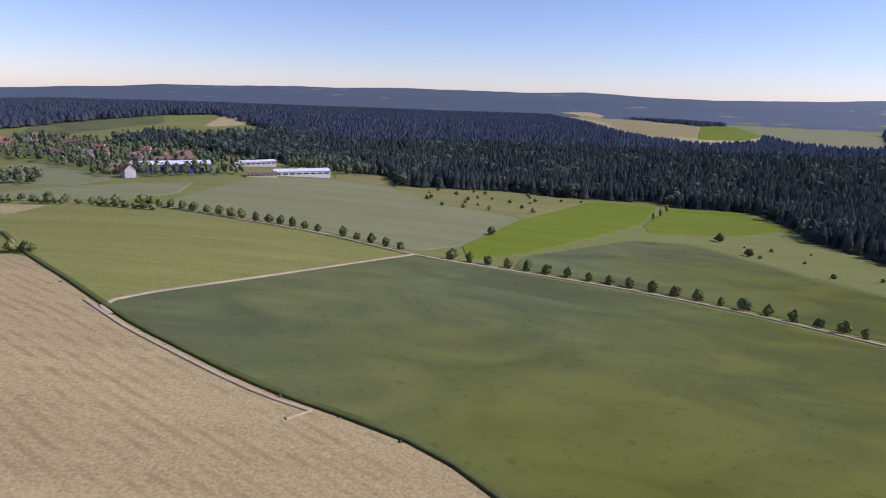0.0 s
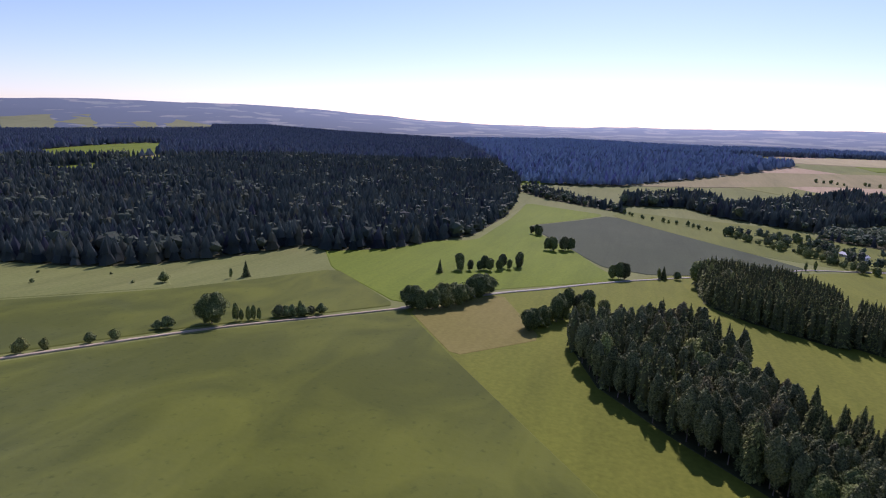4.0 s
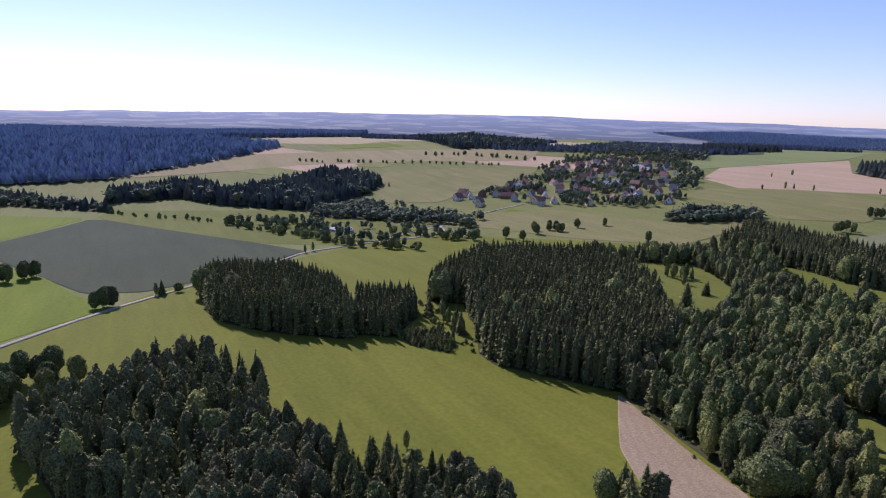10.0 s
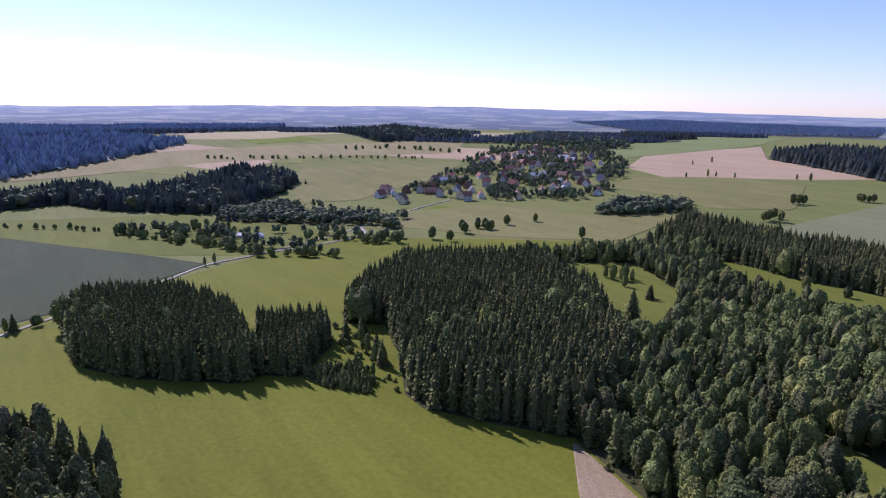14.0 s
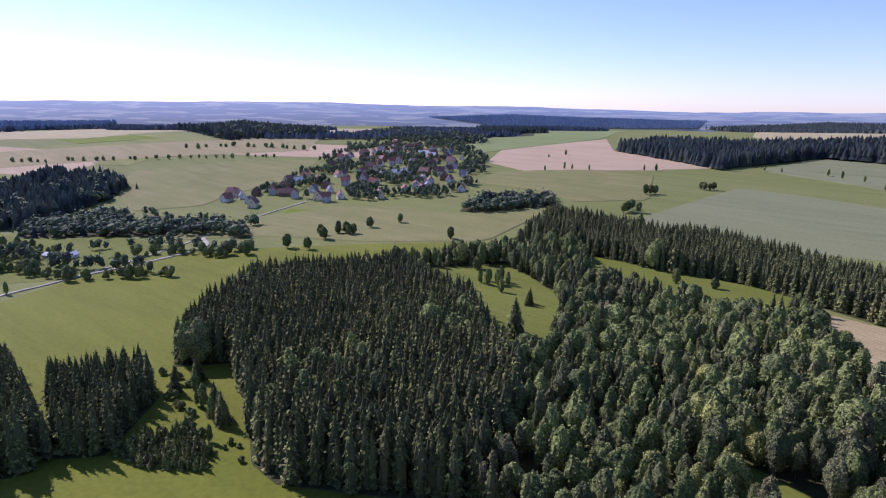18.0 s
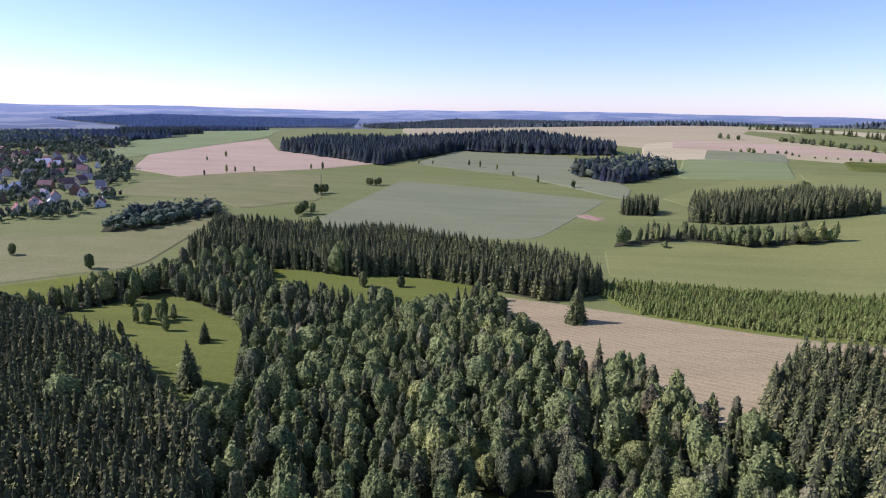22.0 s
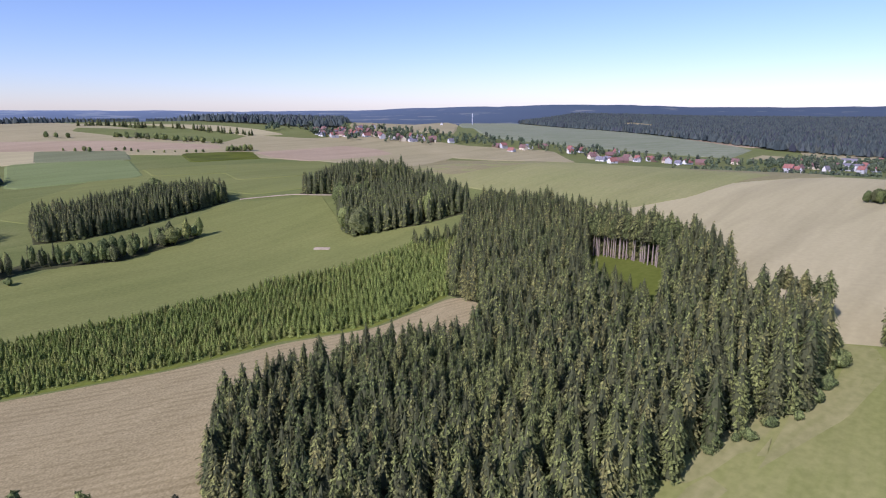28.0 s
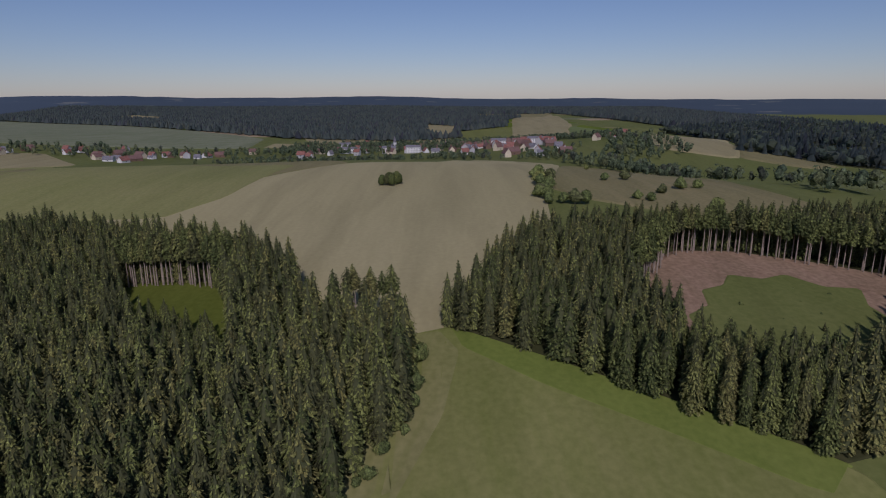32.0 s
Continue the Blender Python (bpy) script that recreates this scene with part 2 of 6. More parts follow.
# next three: far forest colours, also shifted to blue to paint in haze
FOREST_LEAF = leaf_material("haze_tinted_forest_leaves", (0.086, 0.120, 0.088), (0.140, 0.172, 0.116), (0.155, 0.172, 0.104), through_light=0.5, grain=0)
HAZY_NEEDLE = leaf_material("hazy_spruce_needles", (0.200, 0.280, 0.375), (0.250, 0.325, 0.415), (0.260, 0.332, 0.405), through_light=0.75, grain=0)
WEST_NEEDLE = leaf_material("haze_tinted_western_needles", (0.076, 0.100, 0.094), (0.118, 0.142, 0.122), (0.132, 0.148, 0.112), through_light=0.4, grain=0)
BARK = field_material("bark", (0.160, 0.120, 0.090), (0.230, 0.180, 0.140), (0.100, 0.080, 0.060), 0, patch=0.5, fine=3)
# solid core of the spruce crowns, coloured dark for the shade inside
CROWN_CORE = field_material("shaded_crown_core", (0.082, 0.090, 0.040), (0.104, 0.108, 0.050), (0.060, 0.066, 0.030), 0, patch=0.5, fine=2)


# ---- the lie of the land ----
SWELLS = [
    (-300, -150, 170, 27.4), (900, 0, 350, -39.2), (300, 600, 170, -15.9), (150, -450, 170, -13.1), (-300, -1500, 350, 18.8),
    (-150, 150, 170, 20.6), (-300, -450, 170, 15.5), (600, -1500, 350, 20.5), (-750, 150, 170, 25.7), (-50, -140, 90, 9.0),
    (1200, 2600, 800, -33.0), (-50, -410, 90, -10.8), (300, -150, 170, -6.6), (-1200, -300, 350, -21.0), (-900, -1200, 350, 15.1),
    (-750, 450, 170, -7.6), (-410, 40, 90, -6.3), (1500, -300, 350, 15.4), (-300, 450, 170, 7.7), (-450, -750, 170, -15.4),
    (600, -300, 170, -8.2), (0, 750, 170, -9.8), (1200, 1200, 350, -10.0), (310, 310, 90, -4.8), (-320, -500, 90, 8.2),
    (-900, -600, 170, -8.1), (1200, -900, 350, 9.0), (0, -1500, 350, 22.5), (-410, 130, 90, -6.5), (-600, -1200, 350, 21.2),
    (150, -900, 170, -5.5), (-600, 450, 170, -11.2), (130, -50, 90, -3.3), (490, 40, 90, -2.6), (1050, 1080, 220, 22.0),
    (850, 2150, 450, 28.0), (-600, 1500, 450, 32.0),
]
SKYLINE = [136, 137, 130, 122, 116, 90, 66, 58, 56, 56, 57, 58, 60, 68, 67, 70, 88, 91, 88, 89, 104, 105, 96, 86, 72, 64, 70, 75, 78, 82, 90, 92,
           84, 81, 80, 89, 100, 98, 102, 112, 112, 104, 104, 98, 84, 80, 72, 72, 85, 114, 146, 158, 158, 158, 143, 126, 116, 128, 142, 136]


def skyline(x, y):
    """Height of the far rim, by heading, every six degrees from +y over -x."""
    a = (np.degrees(np.arctan2(-x, y)) % 360) / 6
    k = np.floor(a).astype(int)
    f = a - k
    s = np.array(SKYLINE, float)
    f = f * f * (3 - 2 * f)
    return s[k % 60] * (1 - f) + s[(k + 1) % 60] * f


def height(x, y):
    x, y = np.asarray(x, float), np.asarray(y, float)
    z = np.zeros_like(x) + 19.5
    for a, b, s, c in SWELLS:
        z = z + c * np.exp(-((x - a) ** 2 + (y - b) ** 2) / (2 * s * s))
    r = np.hypot(x, y)
    u = np.clip((r - 2000) / 2500, 0, 1)
    return z + (skyline(x, y) - z) * u ** 2.2


def mesh_of(name, verts, faces, mats=(), ids=None, smooth=False, tint=None):
    me = bpy.data.meshes.new(name)
    me.from_pydata(np.asarray(verts).tolist(), [], faces if isinstance(faces, list) else faces.tolist())
    for m in mats:
        me.materials.append(m)
    if ids is not None:
        me.polygons.foreach_set("material_index", np.asarray(ids, np.int32))
    if smooth:
        me.polygons.foreach_set("use_smooth", np.ones(len(me.polygons), bool))
    if tint is not None:
        me.attributes.new("tint", "FLOAT", "POINT").data.foreach_set("value", np.asarray(tint, np.float32))
    me.update()
    return me


def rounded(pts, times=2):
    """A closed outline with its corners cut."""
    p = np.array(pts, float)
    for _ in range(times):
        q = np.roll(p, -1, 0)
        p = np.stack([0.93 * p + 0.07 * q, 0.07 * p + 0.93 * q], 1).reshape(-1, 2)
    return p


def line_of(pts, step=8.0):
    """A smooth line through plan points."""
    p = np.array(pts, float)
    out = []
    for i in range(len(p) - 1):
        a, b, c, d = p[max(i - 1, 0)], p[i], p[i + 1], p[min(i + 2, len(p) - 1)]
        for s in np.linspace(0, 1, max(2, int(np.linalg.norm(c - b) / step) + 1))[:-1]:
            out.append(0.5 * (2 * b + (c - a) * s + (2 * a - 5 * b + 4 * c - d) * s ** 2 + (3 * b - a - 3 * c + d) * s ** 3))
    return np.array(out + [p[-1]])


sheets = 0


def sheet(name, pts, mat, label, category="field", up=0.22, cell=16.0, round_times=1, kind="structure"):
    """A field laid over the land: its outline, cut along a net so that it follows the swells."""
    global sheets
    sheets += 1
    p = rounded(pts, round_times) if round_times else np.array(pts, float)
    bm = bmesh.new()
    vs = [bm.verts.new((x, y, 0)) for x, y in p]
    for tri in tessellate_polygon([[Vector((x, y, 0)) for x, y in p]]):
        bm.faces.new([vs[i] for i in tri])
    lo, hi = p.min(0), p.max(0)
    for axis in (0, 1):
        for v in np.arange(math.ceil(lo[axis] / cell) * cell, hi[axis], cell):
            no = (1, 0, 0) if axis == 0 else (0, 1, 0)
            bmesh.ops.bisect_plane(bm, geom=bm.verts[:] + bm.edges[:] + bm.faces[:], plane_co=tuple(c * v for c in no), plane_no=no)
    co = np.array([v.co for v in bm.verts])
    z = height(co[:, 0], co[:, 1]) + up + 0.012 * (sheets % 12)
    for v, h in zip(bm.verts, z):
        v.co.z = h
    out = {}
    edge = [e for e in bm.edges if e.is_boundary]
    for e in edge:
        a, b = e.verts
        d = Vector((b.co.y - a.co.y, a.co.x - b.co.x, 0)).normalized()
        if d.dot(e.link_faces[0].calc_center_median() - a.co) > 0:
            d = -d
        for v in e.verts:
            key = (round(v.co.x, 3), round(v.co.y, 3))
            out[key] = out.get(key, Vector()) + d
    for v in bmesh.ops.extrude_edge_only(bm, edges=edge)["geom"]:
        if isinstance(v, bmesh.types.BMVert):
            d = out[(round(v.co.x, 3), round(v.co.y, 3))].normalized() * (0.8 + 4 * up)
            v.co.x, v.co.y = v.co.x + d.x, v.co.y + d.y
            v.co.z = float(height(v.co.x, v.co.y)) - 0.5
    bmesh.ops.recalc_face_normals(bm, faces=bm.faces[:])
    if max(bm.faces, key=lambda f: abs(f.normal.z)).normal.z < 0:
        bmesh.ops.reverse_faces(bm, faces=bm.faces[:])
    me = bpy.data.meshes.new(name)
    bm.to_mesh(me)
    bm.free()
    me.materials.append(mat)
    return tagged(new(name, me), label, category, kind=kind)


def ribbon(name, pts, width, mat, label, category, up=0.35, crown=0.06, step=6.0, kind="structure"):
    """A road or bank along a line, with a low crown."""
    c = line_of(pts, step)
    d = np.gradient(c, axis=0)
    d /= np.linalg.norm(d, axis=1)[:, None]
    side = np.stack([-d[:, 1], d[:, 0]], 1)
    rows = []
    for k, off in enumerate((-0.5, -0.46, -0.2, 0.2, 0.46, 0.5)):
        q = c + side * width * off
        rows.append(np.c_[q, height(q[:, 0], q[:, 1]) + up + (crown if 1 < k < 4 else 0) - (0.4 if k in (0, 5) else 0)])
    v = np.stack(rows, 1).reshape(-1, 3)
    f = [(i * 6 + k, (i + 1) * 6 + k, (i + 1) * 6 + k + 1, i * 6 + k + 1)[::-1] for i in range(len(c) - 1) for k in range(5)]
    return tagged(new(name, mesh_of(name, v, f, [mat], smooth=True)), label, category, kind=kind)


# the ground: one net, fine near the middle and wide at the rim
steps = [0.0]
while steps[-1] < 3600:
    steps.append(steps[-1] + (12 if steps[-1] < 800 else 12 + (steps[-1] - 800) * 0.06))
axis = np.array([-s for s in steps[:0:-1]] + steps)
gx, gy = np.meshgrid(axis, axis, indexing="ij")
gz = height(gx, gy) - 40 * np.clip((np.hypot(gx, gy) - 2500) / 300, 0, 1)
N = len(axis)
gf = (np.arange(N - 1)[:, None] * N + np.arange(N - 1)[None]).ravel()
ground = tagged(new("ground", mesh_of("ground", np.c_[gx.ravel(), gy.ravel(), gz.ravel()], np.stack([gf, gf + N, gf + N + 1, gf + 1], 1), [MEADOW], smooth=True)),
                "rolling yellow-green meadow land reaching to the hills", "ground", kind="structure")

# far hills: a backdrop rim of wooded ridges that closes the land
HAZE = bpy.data.materials.new("far_woods_with_haze_glow")
HAZE.use_nodes = True
hn, hl = HAZE.node_tree.nodes, HAZE.node_tree.links
hp = hn["Principled BSDF"]
hp.inputs["Roughness"].default_value = 1.0
hg = hn.new("ShaderNodeTexCoord")
cell = node(hn, "ShaderNodeTexVoronoi", Scale=0.011)
hl.new(hg.outputs["Object"], cell.inputs["Vector"])
parcel = hn.new("ShaderNodeSeparateColor")
hl.new(cell.outputs["Color"], parcel.inputs[0])
lots = mix(hn, hl, parcel.outputs[0], (0.130, 0.122, 0.092), (0.070, 0.088, 0.062))
# haze painted as a blue glow, stronger towards the sun and the rim
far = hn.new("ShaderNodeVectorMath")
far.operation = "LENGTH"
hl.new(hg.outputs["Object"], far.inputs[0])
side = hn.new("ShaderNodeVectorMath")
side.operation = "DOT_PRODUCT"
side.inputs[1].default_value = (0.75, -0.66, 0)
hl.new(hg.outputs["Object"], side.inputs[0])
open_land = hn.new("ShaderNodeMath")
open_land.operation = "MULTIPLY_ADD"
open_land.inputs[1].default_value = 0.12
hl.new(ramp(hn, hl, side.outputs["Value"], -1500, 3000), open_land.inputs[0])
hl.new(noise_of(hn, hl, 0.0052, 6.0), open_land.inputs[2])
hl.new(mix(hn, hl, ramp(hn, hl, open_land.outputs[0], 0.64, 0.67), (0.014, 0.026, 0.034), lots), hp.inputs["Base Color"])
haze_amount = hn.new("ShaderNodeMath")
haze_amount.operation = "MULTIPLY"
hl.new(ramp(hn, hl, far.outputs["Value"], 2200, 5000), haze_amount.inputs[0])
hl.new(ramp(hn, hl, side.outputs["Value"], -1500, 3000), haze_amount.inputs[1])
hl.new(mix(hn, hl, haze_amount.outputs[0], (0.032, 0.046, 0.066), (0.165, 0.225, 0.330)), hp.inputs["Emission Color"])
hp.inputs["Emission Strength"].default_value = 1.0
ang = np.radians(np.arange(0, 360, 1.0))
rv = []
for r, lift in ((2450, -40), (2700, -4), (3200, 0), (3900, 0), (4520, 0), (4700, -60)):
    x, y = -np.sin(ang) * r, np.cos(ang) * r
    z = height(x, y) + lift
    wav = np.array([noise.noise((a * 9, r * 0.004, 0)) * 7 + noise.noise((a * 40, r * 0.01, 3)) * 4 for a in ang])
    rv.append(np.c_[x, y, z + wav * (1 if r > 3000 else 0.3)])
rv = np.concatenate(rv)
rf = [(k * 360 + i, (k + 1) * 360 + i, (k + 1) * 360 + (i + 1) % 360, k * 360 + (i + 1) % 360) for k in range(5) for i in range(360)]
tagged(new("backdrop", mesh_of("backdrop", rv, rf, [HAZE], smooth=True)), "wooded hills along the horizon with blue haze painted on", "hills", kind="structure")

# ---- roads, tracks and fields ----
AVENUE = [(-330, 352), (-256, 341), (-218, 336), (-165, 331), (-106, 303), (-63, 284), (-14, 257), (27, 248), (77, 238), (118, 223), (154, 204), (198, 177), (234, 147),
          (263, 123), (314, 92), (344, 68), (387, 36), (416, 11), (456, -30), (499, -80), (530, -112), (543, -150), (580, -230), (619, -303), (636, -340), (654, -410)]
TRACK = [(-14, 257), (-57, 203), (-87, 169), (-93, 160), (-93, 154), (-88, 149)]
DITCH = [(-215, 268), (-179, 234), (-145, 199), (-114, 172), (-99, 159), (-87, 149), (-75, 140), (-48, 123), (-34, 116), (-21, 111), (-7, 105), (2, 99), (10, 91), (30, 72), (50, 48), (62, 30)]
sheet("meadow", [(70, 25), (92, -6), (130, 38), (205, 95), (262, 122), (317, 90), (380, 40), (440, 0), (500, -85), (545, -160), (560, -240), (470, -320), (390, -380), (300, -400), (190, -390), (90, -190), (60, -50), (50, 0)], GRASS, "yellow-green mown meadow round the woods", "meadow", up=0.12)
sheet("meadow", [(560, -240), (545, -150), (590, -88), (811, 42), (870, 30), (790, -160), (730, -172), (660, -232)], GLADE_GRASS, "fresh green valley meadow along the brook", "meadow", up=0.15, cell=30)
sheet("field", DITCH[2:] + [(30, 30), (-20, 48), (-100, 62), (-230, 120), (-190, 190)], STUBBLE, "straw-coloured stubble field with harvest rows")
sheet("field", [(-300, 330), (-214, 322), (-165, 328)] + [(-106, 299), (-63, 280), (-16, 254)] + TRACK[1:5] + DITCH[4:0:-1] + [(-211, 270)], field_material("ripening_crop", (0.175, 0.195, 0.050), (0.215, 0.215, 0.062), (0.140, 0.150, 0.040), -20, rows=18, row_depth=0.1), "yellow-green ripening crop field")
sheet("field", [(-380, 300), (-290, 322), (-214, 318), (-211, 284), (-300, 260)], STUBBLE, "straw-coloured strip of stubble")
sheet("field", TRACK[::-1][1:] + [(-10, 252), (27, 244), (77, 234), (118, 219), (154, 200), (198, 173), (234, 143), (261, 120), (210, 83), (136, 27), (92, -6), (70, 25), (50, 52), (30, 76), (10, 95), (2, 102), (-7, 108), (-21, 114), (-34, 119), (-48, 126), (-75, 143)], CORN, "wide grey-green grain field", round_times=0)
sheet("field", [(-163, 337), (-106, 309), (-63, 291), (-14, 266), (10, 293), (52, 411), (-12, 458), (-50, 538), (-104, 573), (-168, 538), (-172, 419)], CORN_GREY, "pale grey-green grain field behind the tree row")
sheet("field", [(-437, 585), (-391, 592), (-262, 468), (-266, 424), (-330, 425)], CORN_GREY, "pale grey-green field by the town")
sheet("field", [(-290, 372), (-266, 412), (-200, 470), (-180, 395), (-196, 345), (-250, 348)], CORN_GREY, "narrow grey-green field by the road")
sheet("field", [(8, 290), (52, 411), (133, 568), (206, 587), (160, 480), (142, 440), (46, 299), (10, 260)], BRIGHT, "lush bright green meadow strip")
sheet("field", [(38, 280), (113, 362), (152, 370), (190, 300), (251, 241), (332, 191), (268, 128), (236, 153), (200, 183), (156, 210), (120, 229), (78, 244), (30, 254)], CORN, "grey-green grain field beside the tree row")
sheet("field", [(-47, 534), (4, 568), (114, 583), (133, 570), (55, 421), (-9, 446)], ROUGH, "rough brownish meadow with bushes")
sheet("field", [(212, 572), (273, 570), (279, 483), (207, 427), (138, 402), (145, 440)], BRIGHT, "bright green meadow by the forest")
sheet("field", [(263, 119), (317, 86), (249, 56), (212, 83)], field_material("ochre_meadow", (0.165, 0.148, 0.032), (0.195, 0.168, 0.045), (0.135, 0.126, 0.024), 30), "dry brownish meadow by the road fork")
sheet("field", [(280, 340), (270, 400), (215, 420), (140, 398), (118, 364), (155, 372), (195, 302), (255, 245), (300, 290)], MEADOW, "green rough meadow below the forest")
sheet("field", [(335, 195), (400, 235), (500, 145), (690, 150), (860, 160), (815, 50), (640, 125), (560, 92), (505, 62), (445, 42), (405, 25), (380, 46), (320, 98), (272, 128)], BRIGHT, "bright green meadow round the copses")
sheet("field", [(637, 122), (811, 44), (590, -86), (535, -112), (505, -78), (460, -26), (440, 8), (449, 38), (509, 64)], ROOT, "dark grey-green crop field beside the road", up=0.4)
sheet("field", [(208, -136), (187, -130), (169, -124), (143, -117), (130, -106), (118, -70), (140, -78), (156, -96), (178, -108), (190, -119)], field_material("brown_stubble", (0.265, 0.205, 0.118), (0.325, 0.252, 0.150), (0.190, 0.150, 0.075), 33, rows=3.2, row_depth=0.3, fine=1.5, grit=0.55), "narrow brownish stubble strip")
sheet("field", [(175, -366), (145, -358), (109, -344), (64, -321), (28, -306), (3, -284), (-30, -279), (-34, -268), (-27, -258), (-4, -243), (17, -228), (25, -245), (44, -264), (62, -268), (80, -256), (92, -236), (100, -230), (151, -287), (171, -320)], STUBBLE, "straw-coloured stubble clearing between woods")
sheet("field", [(336, -505), (340, -525), (322, -724), (222, -703), (105, -655), (163, -505), (240, -490)], CORN_GREY, "grey-green grain field on the slope")
sheet("field", [(346, -880), (311, -1032), (135, -992), (77, -720), (87, -660), (192, -800)], CORN_GREY, "grey-green grain field below a wood", up=0.5)
sheet("field", [(665, -733), (760, -900), (709, -1175), (590, -970), (392, -865), (447, -791), (573, -690)], STUBBLE_PINK, "pinkish stubble field by the village", round_times=0, up=0.5)
sheet("field", [(749, -781), (862, -933), (1300, -1900), (1000, -1900), (724, -1205)], CLOVER, "long green field behind the village", up=0.9, cell=40)
sheet("field", [(463, -1276), (700, -2200), (100, -2000), (-210, -1390), (-261, -1143), (-454, -988), (-600, -1000), (-660, -800), (-400, -700), (-348, -814), (-243, -898), (-7, -1044), (180, -1230)], TAN, "pale tan grain fields on the plateau", up=0.7, cell=40)
sheet("field", [(117, -479), (80, -496), (20, -520), (-92, -578), (-145, -530), (-100, -440), (-95, -425), (-130, -384), (-99, -331), (-70, -355), (-19, -388), (34, -396), (97, -403), (118, -419)], PASTURE := field_material("pasture", (0.180, 0.194, 0.052), (0.210, 0.214, 0.062), (0.150, 0.170, 0.042), 25), "green mown pasture between the woods")
sheet("field", [(-34, -145), (-40, -139), (-90, -100), (-166, -92), (-300, -60), (-480, -30), (-520, -110), (-330, -140), (-325, -206), (-240, -262), (-201, -319), (-160, -300), (-111, -228), (-69, -182), (-40, -158)], MOWN, "straw-coloured harvested field over the hilltop")
sheet("field", [(-254, -411), (-205, -322), (-242, -264), (-327, -208), (-420, -250), (-500, -500), (-300, -560)], PALE, "dry yellowish meadow on the hill")
sheet("field", [(10, -62), (-40, -137), (-36, -150), (-7, -150), (18, -160), (64, -172), (100, -150), (95, -110), (60, -50)], field_material("mown_meadow", (0.205, 0.222, 0.058), (0.262, 0.252, 0.084), (0.158, 0.190, 0.036), -20, patch=0.025), "yellow-green mown meadow between two woods", up=0.3)
ribbon("road", AVENUE[:14], 1.9, DUST, "narrow dusty way under the lime trees", "road", up=0.45)
ribbon("road", AVENUE[13:], 2.8, TAR, "pale narrow country road", "road", up=0.5)
ribbon("road", TRACK, 1.8, DUST, "dusty pale field track", "road", up=0.5)
ribbon("bank", [(x + 0.8, y + 1.2) for x, y in DITCH[1:]], 1.9, HEDGE_GRASS, "dark grassy bank along the stubble", "bank", up=0.75)
ribbon("road", [(x - 0.8, y - 1.2) for x, y in DITCH[4:9]] + [(-27, 112), (-31, 108)], 1.0, DUST, "bare wheel track beside the bank", "road", up=0.5)


# ---- trees ----
rng = np.random.default_rng(7)


class Shape:
    """Vertices, triangles and a material number for each triangle."""
    def __init__(self):
        self.v, self.f, self.m = [], [], []

    def add(self, v, f, m):
        k = len(self.v)
        self.v += [tuple(map(float, q)) for q in v]
        self.f += [tuple(k + i for i in t) for t in f]
        self.m += [m] * len(f)
        return self

    def arrays(self):
        return np.array(self.v), np.array(self.f), np.array(self.m)


def stem(s, h, r, sides, m):
    v = [(r * math.cos(a), r * math.sin(a), 0) for a in np.linspace(0, 2 * math.pi, sides, endpoint=False)]
    v += [(r * 0.6 * math.cos(a), r * 0.6 * math.sin(a), h * 0.5) for a in np.linspace(0, 2 * math.pi, sides, endpoint=False)] + [(0, 0, h)]
    f = []
    for i in range(sides):
        j = (i + 1) % sides
        f += [(i, j, sides + j), (i, sides + j, sides + i), (sides + i, sides + j, 2 * sides)]
    s.add(v, f, m)


def spruce(layers, arms, seed, low=0.05, wide=0.17):
    """A spruce one metre tall: drooping sprays in whorls, longest at the foot."""
    q = np.random.default_rng(seed)
    crown = Shape()
    for i in range(layers):
        f = low + (0.97 - low) * (i / (layers - 1)) ** 0.9
        R = wide * (1 - (f - low) / (1.02 - low)) ** 0.56 * q.uniform(0.88, 1.1) + 0.008
        n = max(3, int(arms * (1 - 0.5 * f)))
        t0 = q.uniform(0, 6.28)
        for k in range(n):
            a = t0 + 6.283 * k / n + q.normal(0, 0.16)
            L = R * q.uniform(0.6, 1.3)
            dr = L * q.uniform(0.3, 0.8)
            ca, sa = math.cos(a), math.sin(a)
            w = min(L * 0.42, 6.283 * R / n * 0.8)
            z = f + q.normal(0, 0.013)
            P = lambda u, side, dz: (ca * u * L - sa * side, sa * u * L + ca * side, z + dz)
            pts = [P(0.0, 0, 0.03), P(0.62, -w * 0.75, -dr * 0.75), P(1.0, 0, -dr * 0.7), P(0.62, w * 0.75, -dr * 0.75)]
            crown.add(pts, [(0, 1, 2), (0, 2, 3)], 0)
    n = 7
    a0 = [(wide * 0.5 * math.cos(6.283 * k / n), wide * 0.5 * math.sin(6.283 * k / n), low + 0.05) for k in range(n)]
    a1 = [(wide * 0.40 * math.cos(6.283 * k / n), wide * 0.40 * math.sin(6.283 * k / n), 0.5) for k in range(n)]
    crown.add(a0 + a1 + [(0, 0, 0.93)], [t for k in range(n) for t in ((k, (k + 1) % n, n + (k + 1) % n), (k, n + (k + 1) % n, n + k), (n + k, n + (k + 1) % n, 2 * n))], 0)
    crown.add([(0.012, 0, 0.93), (-0.006, 0.011, 0.93), (-0.006, -0.011, 0.93), (0, 0, 1.0)], [(0, 1, 3), (1, 2, 3), (2, 0, 3)], 0)
    return crown


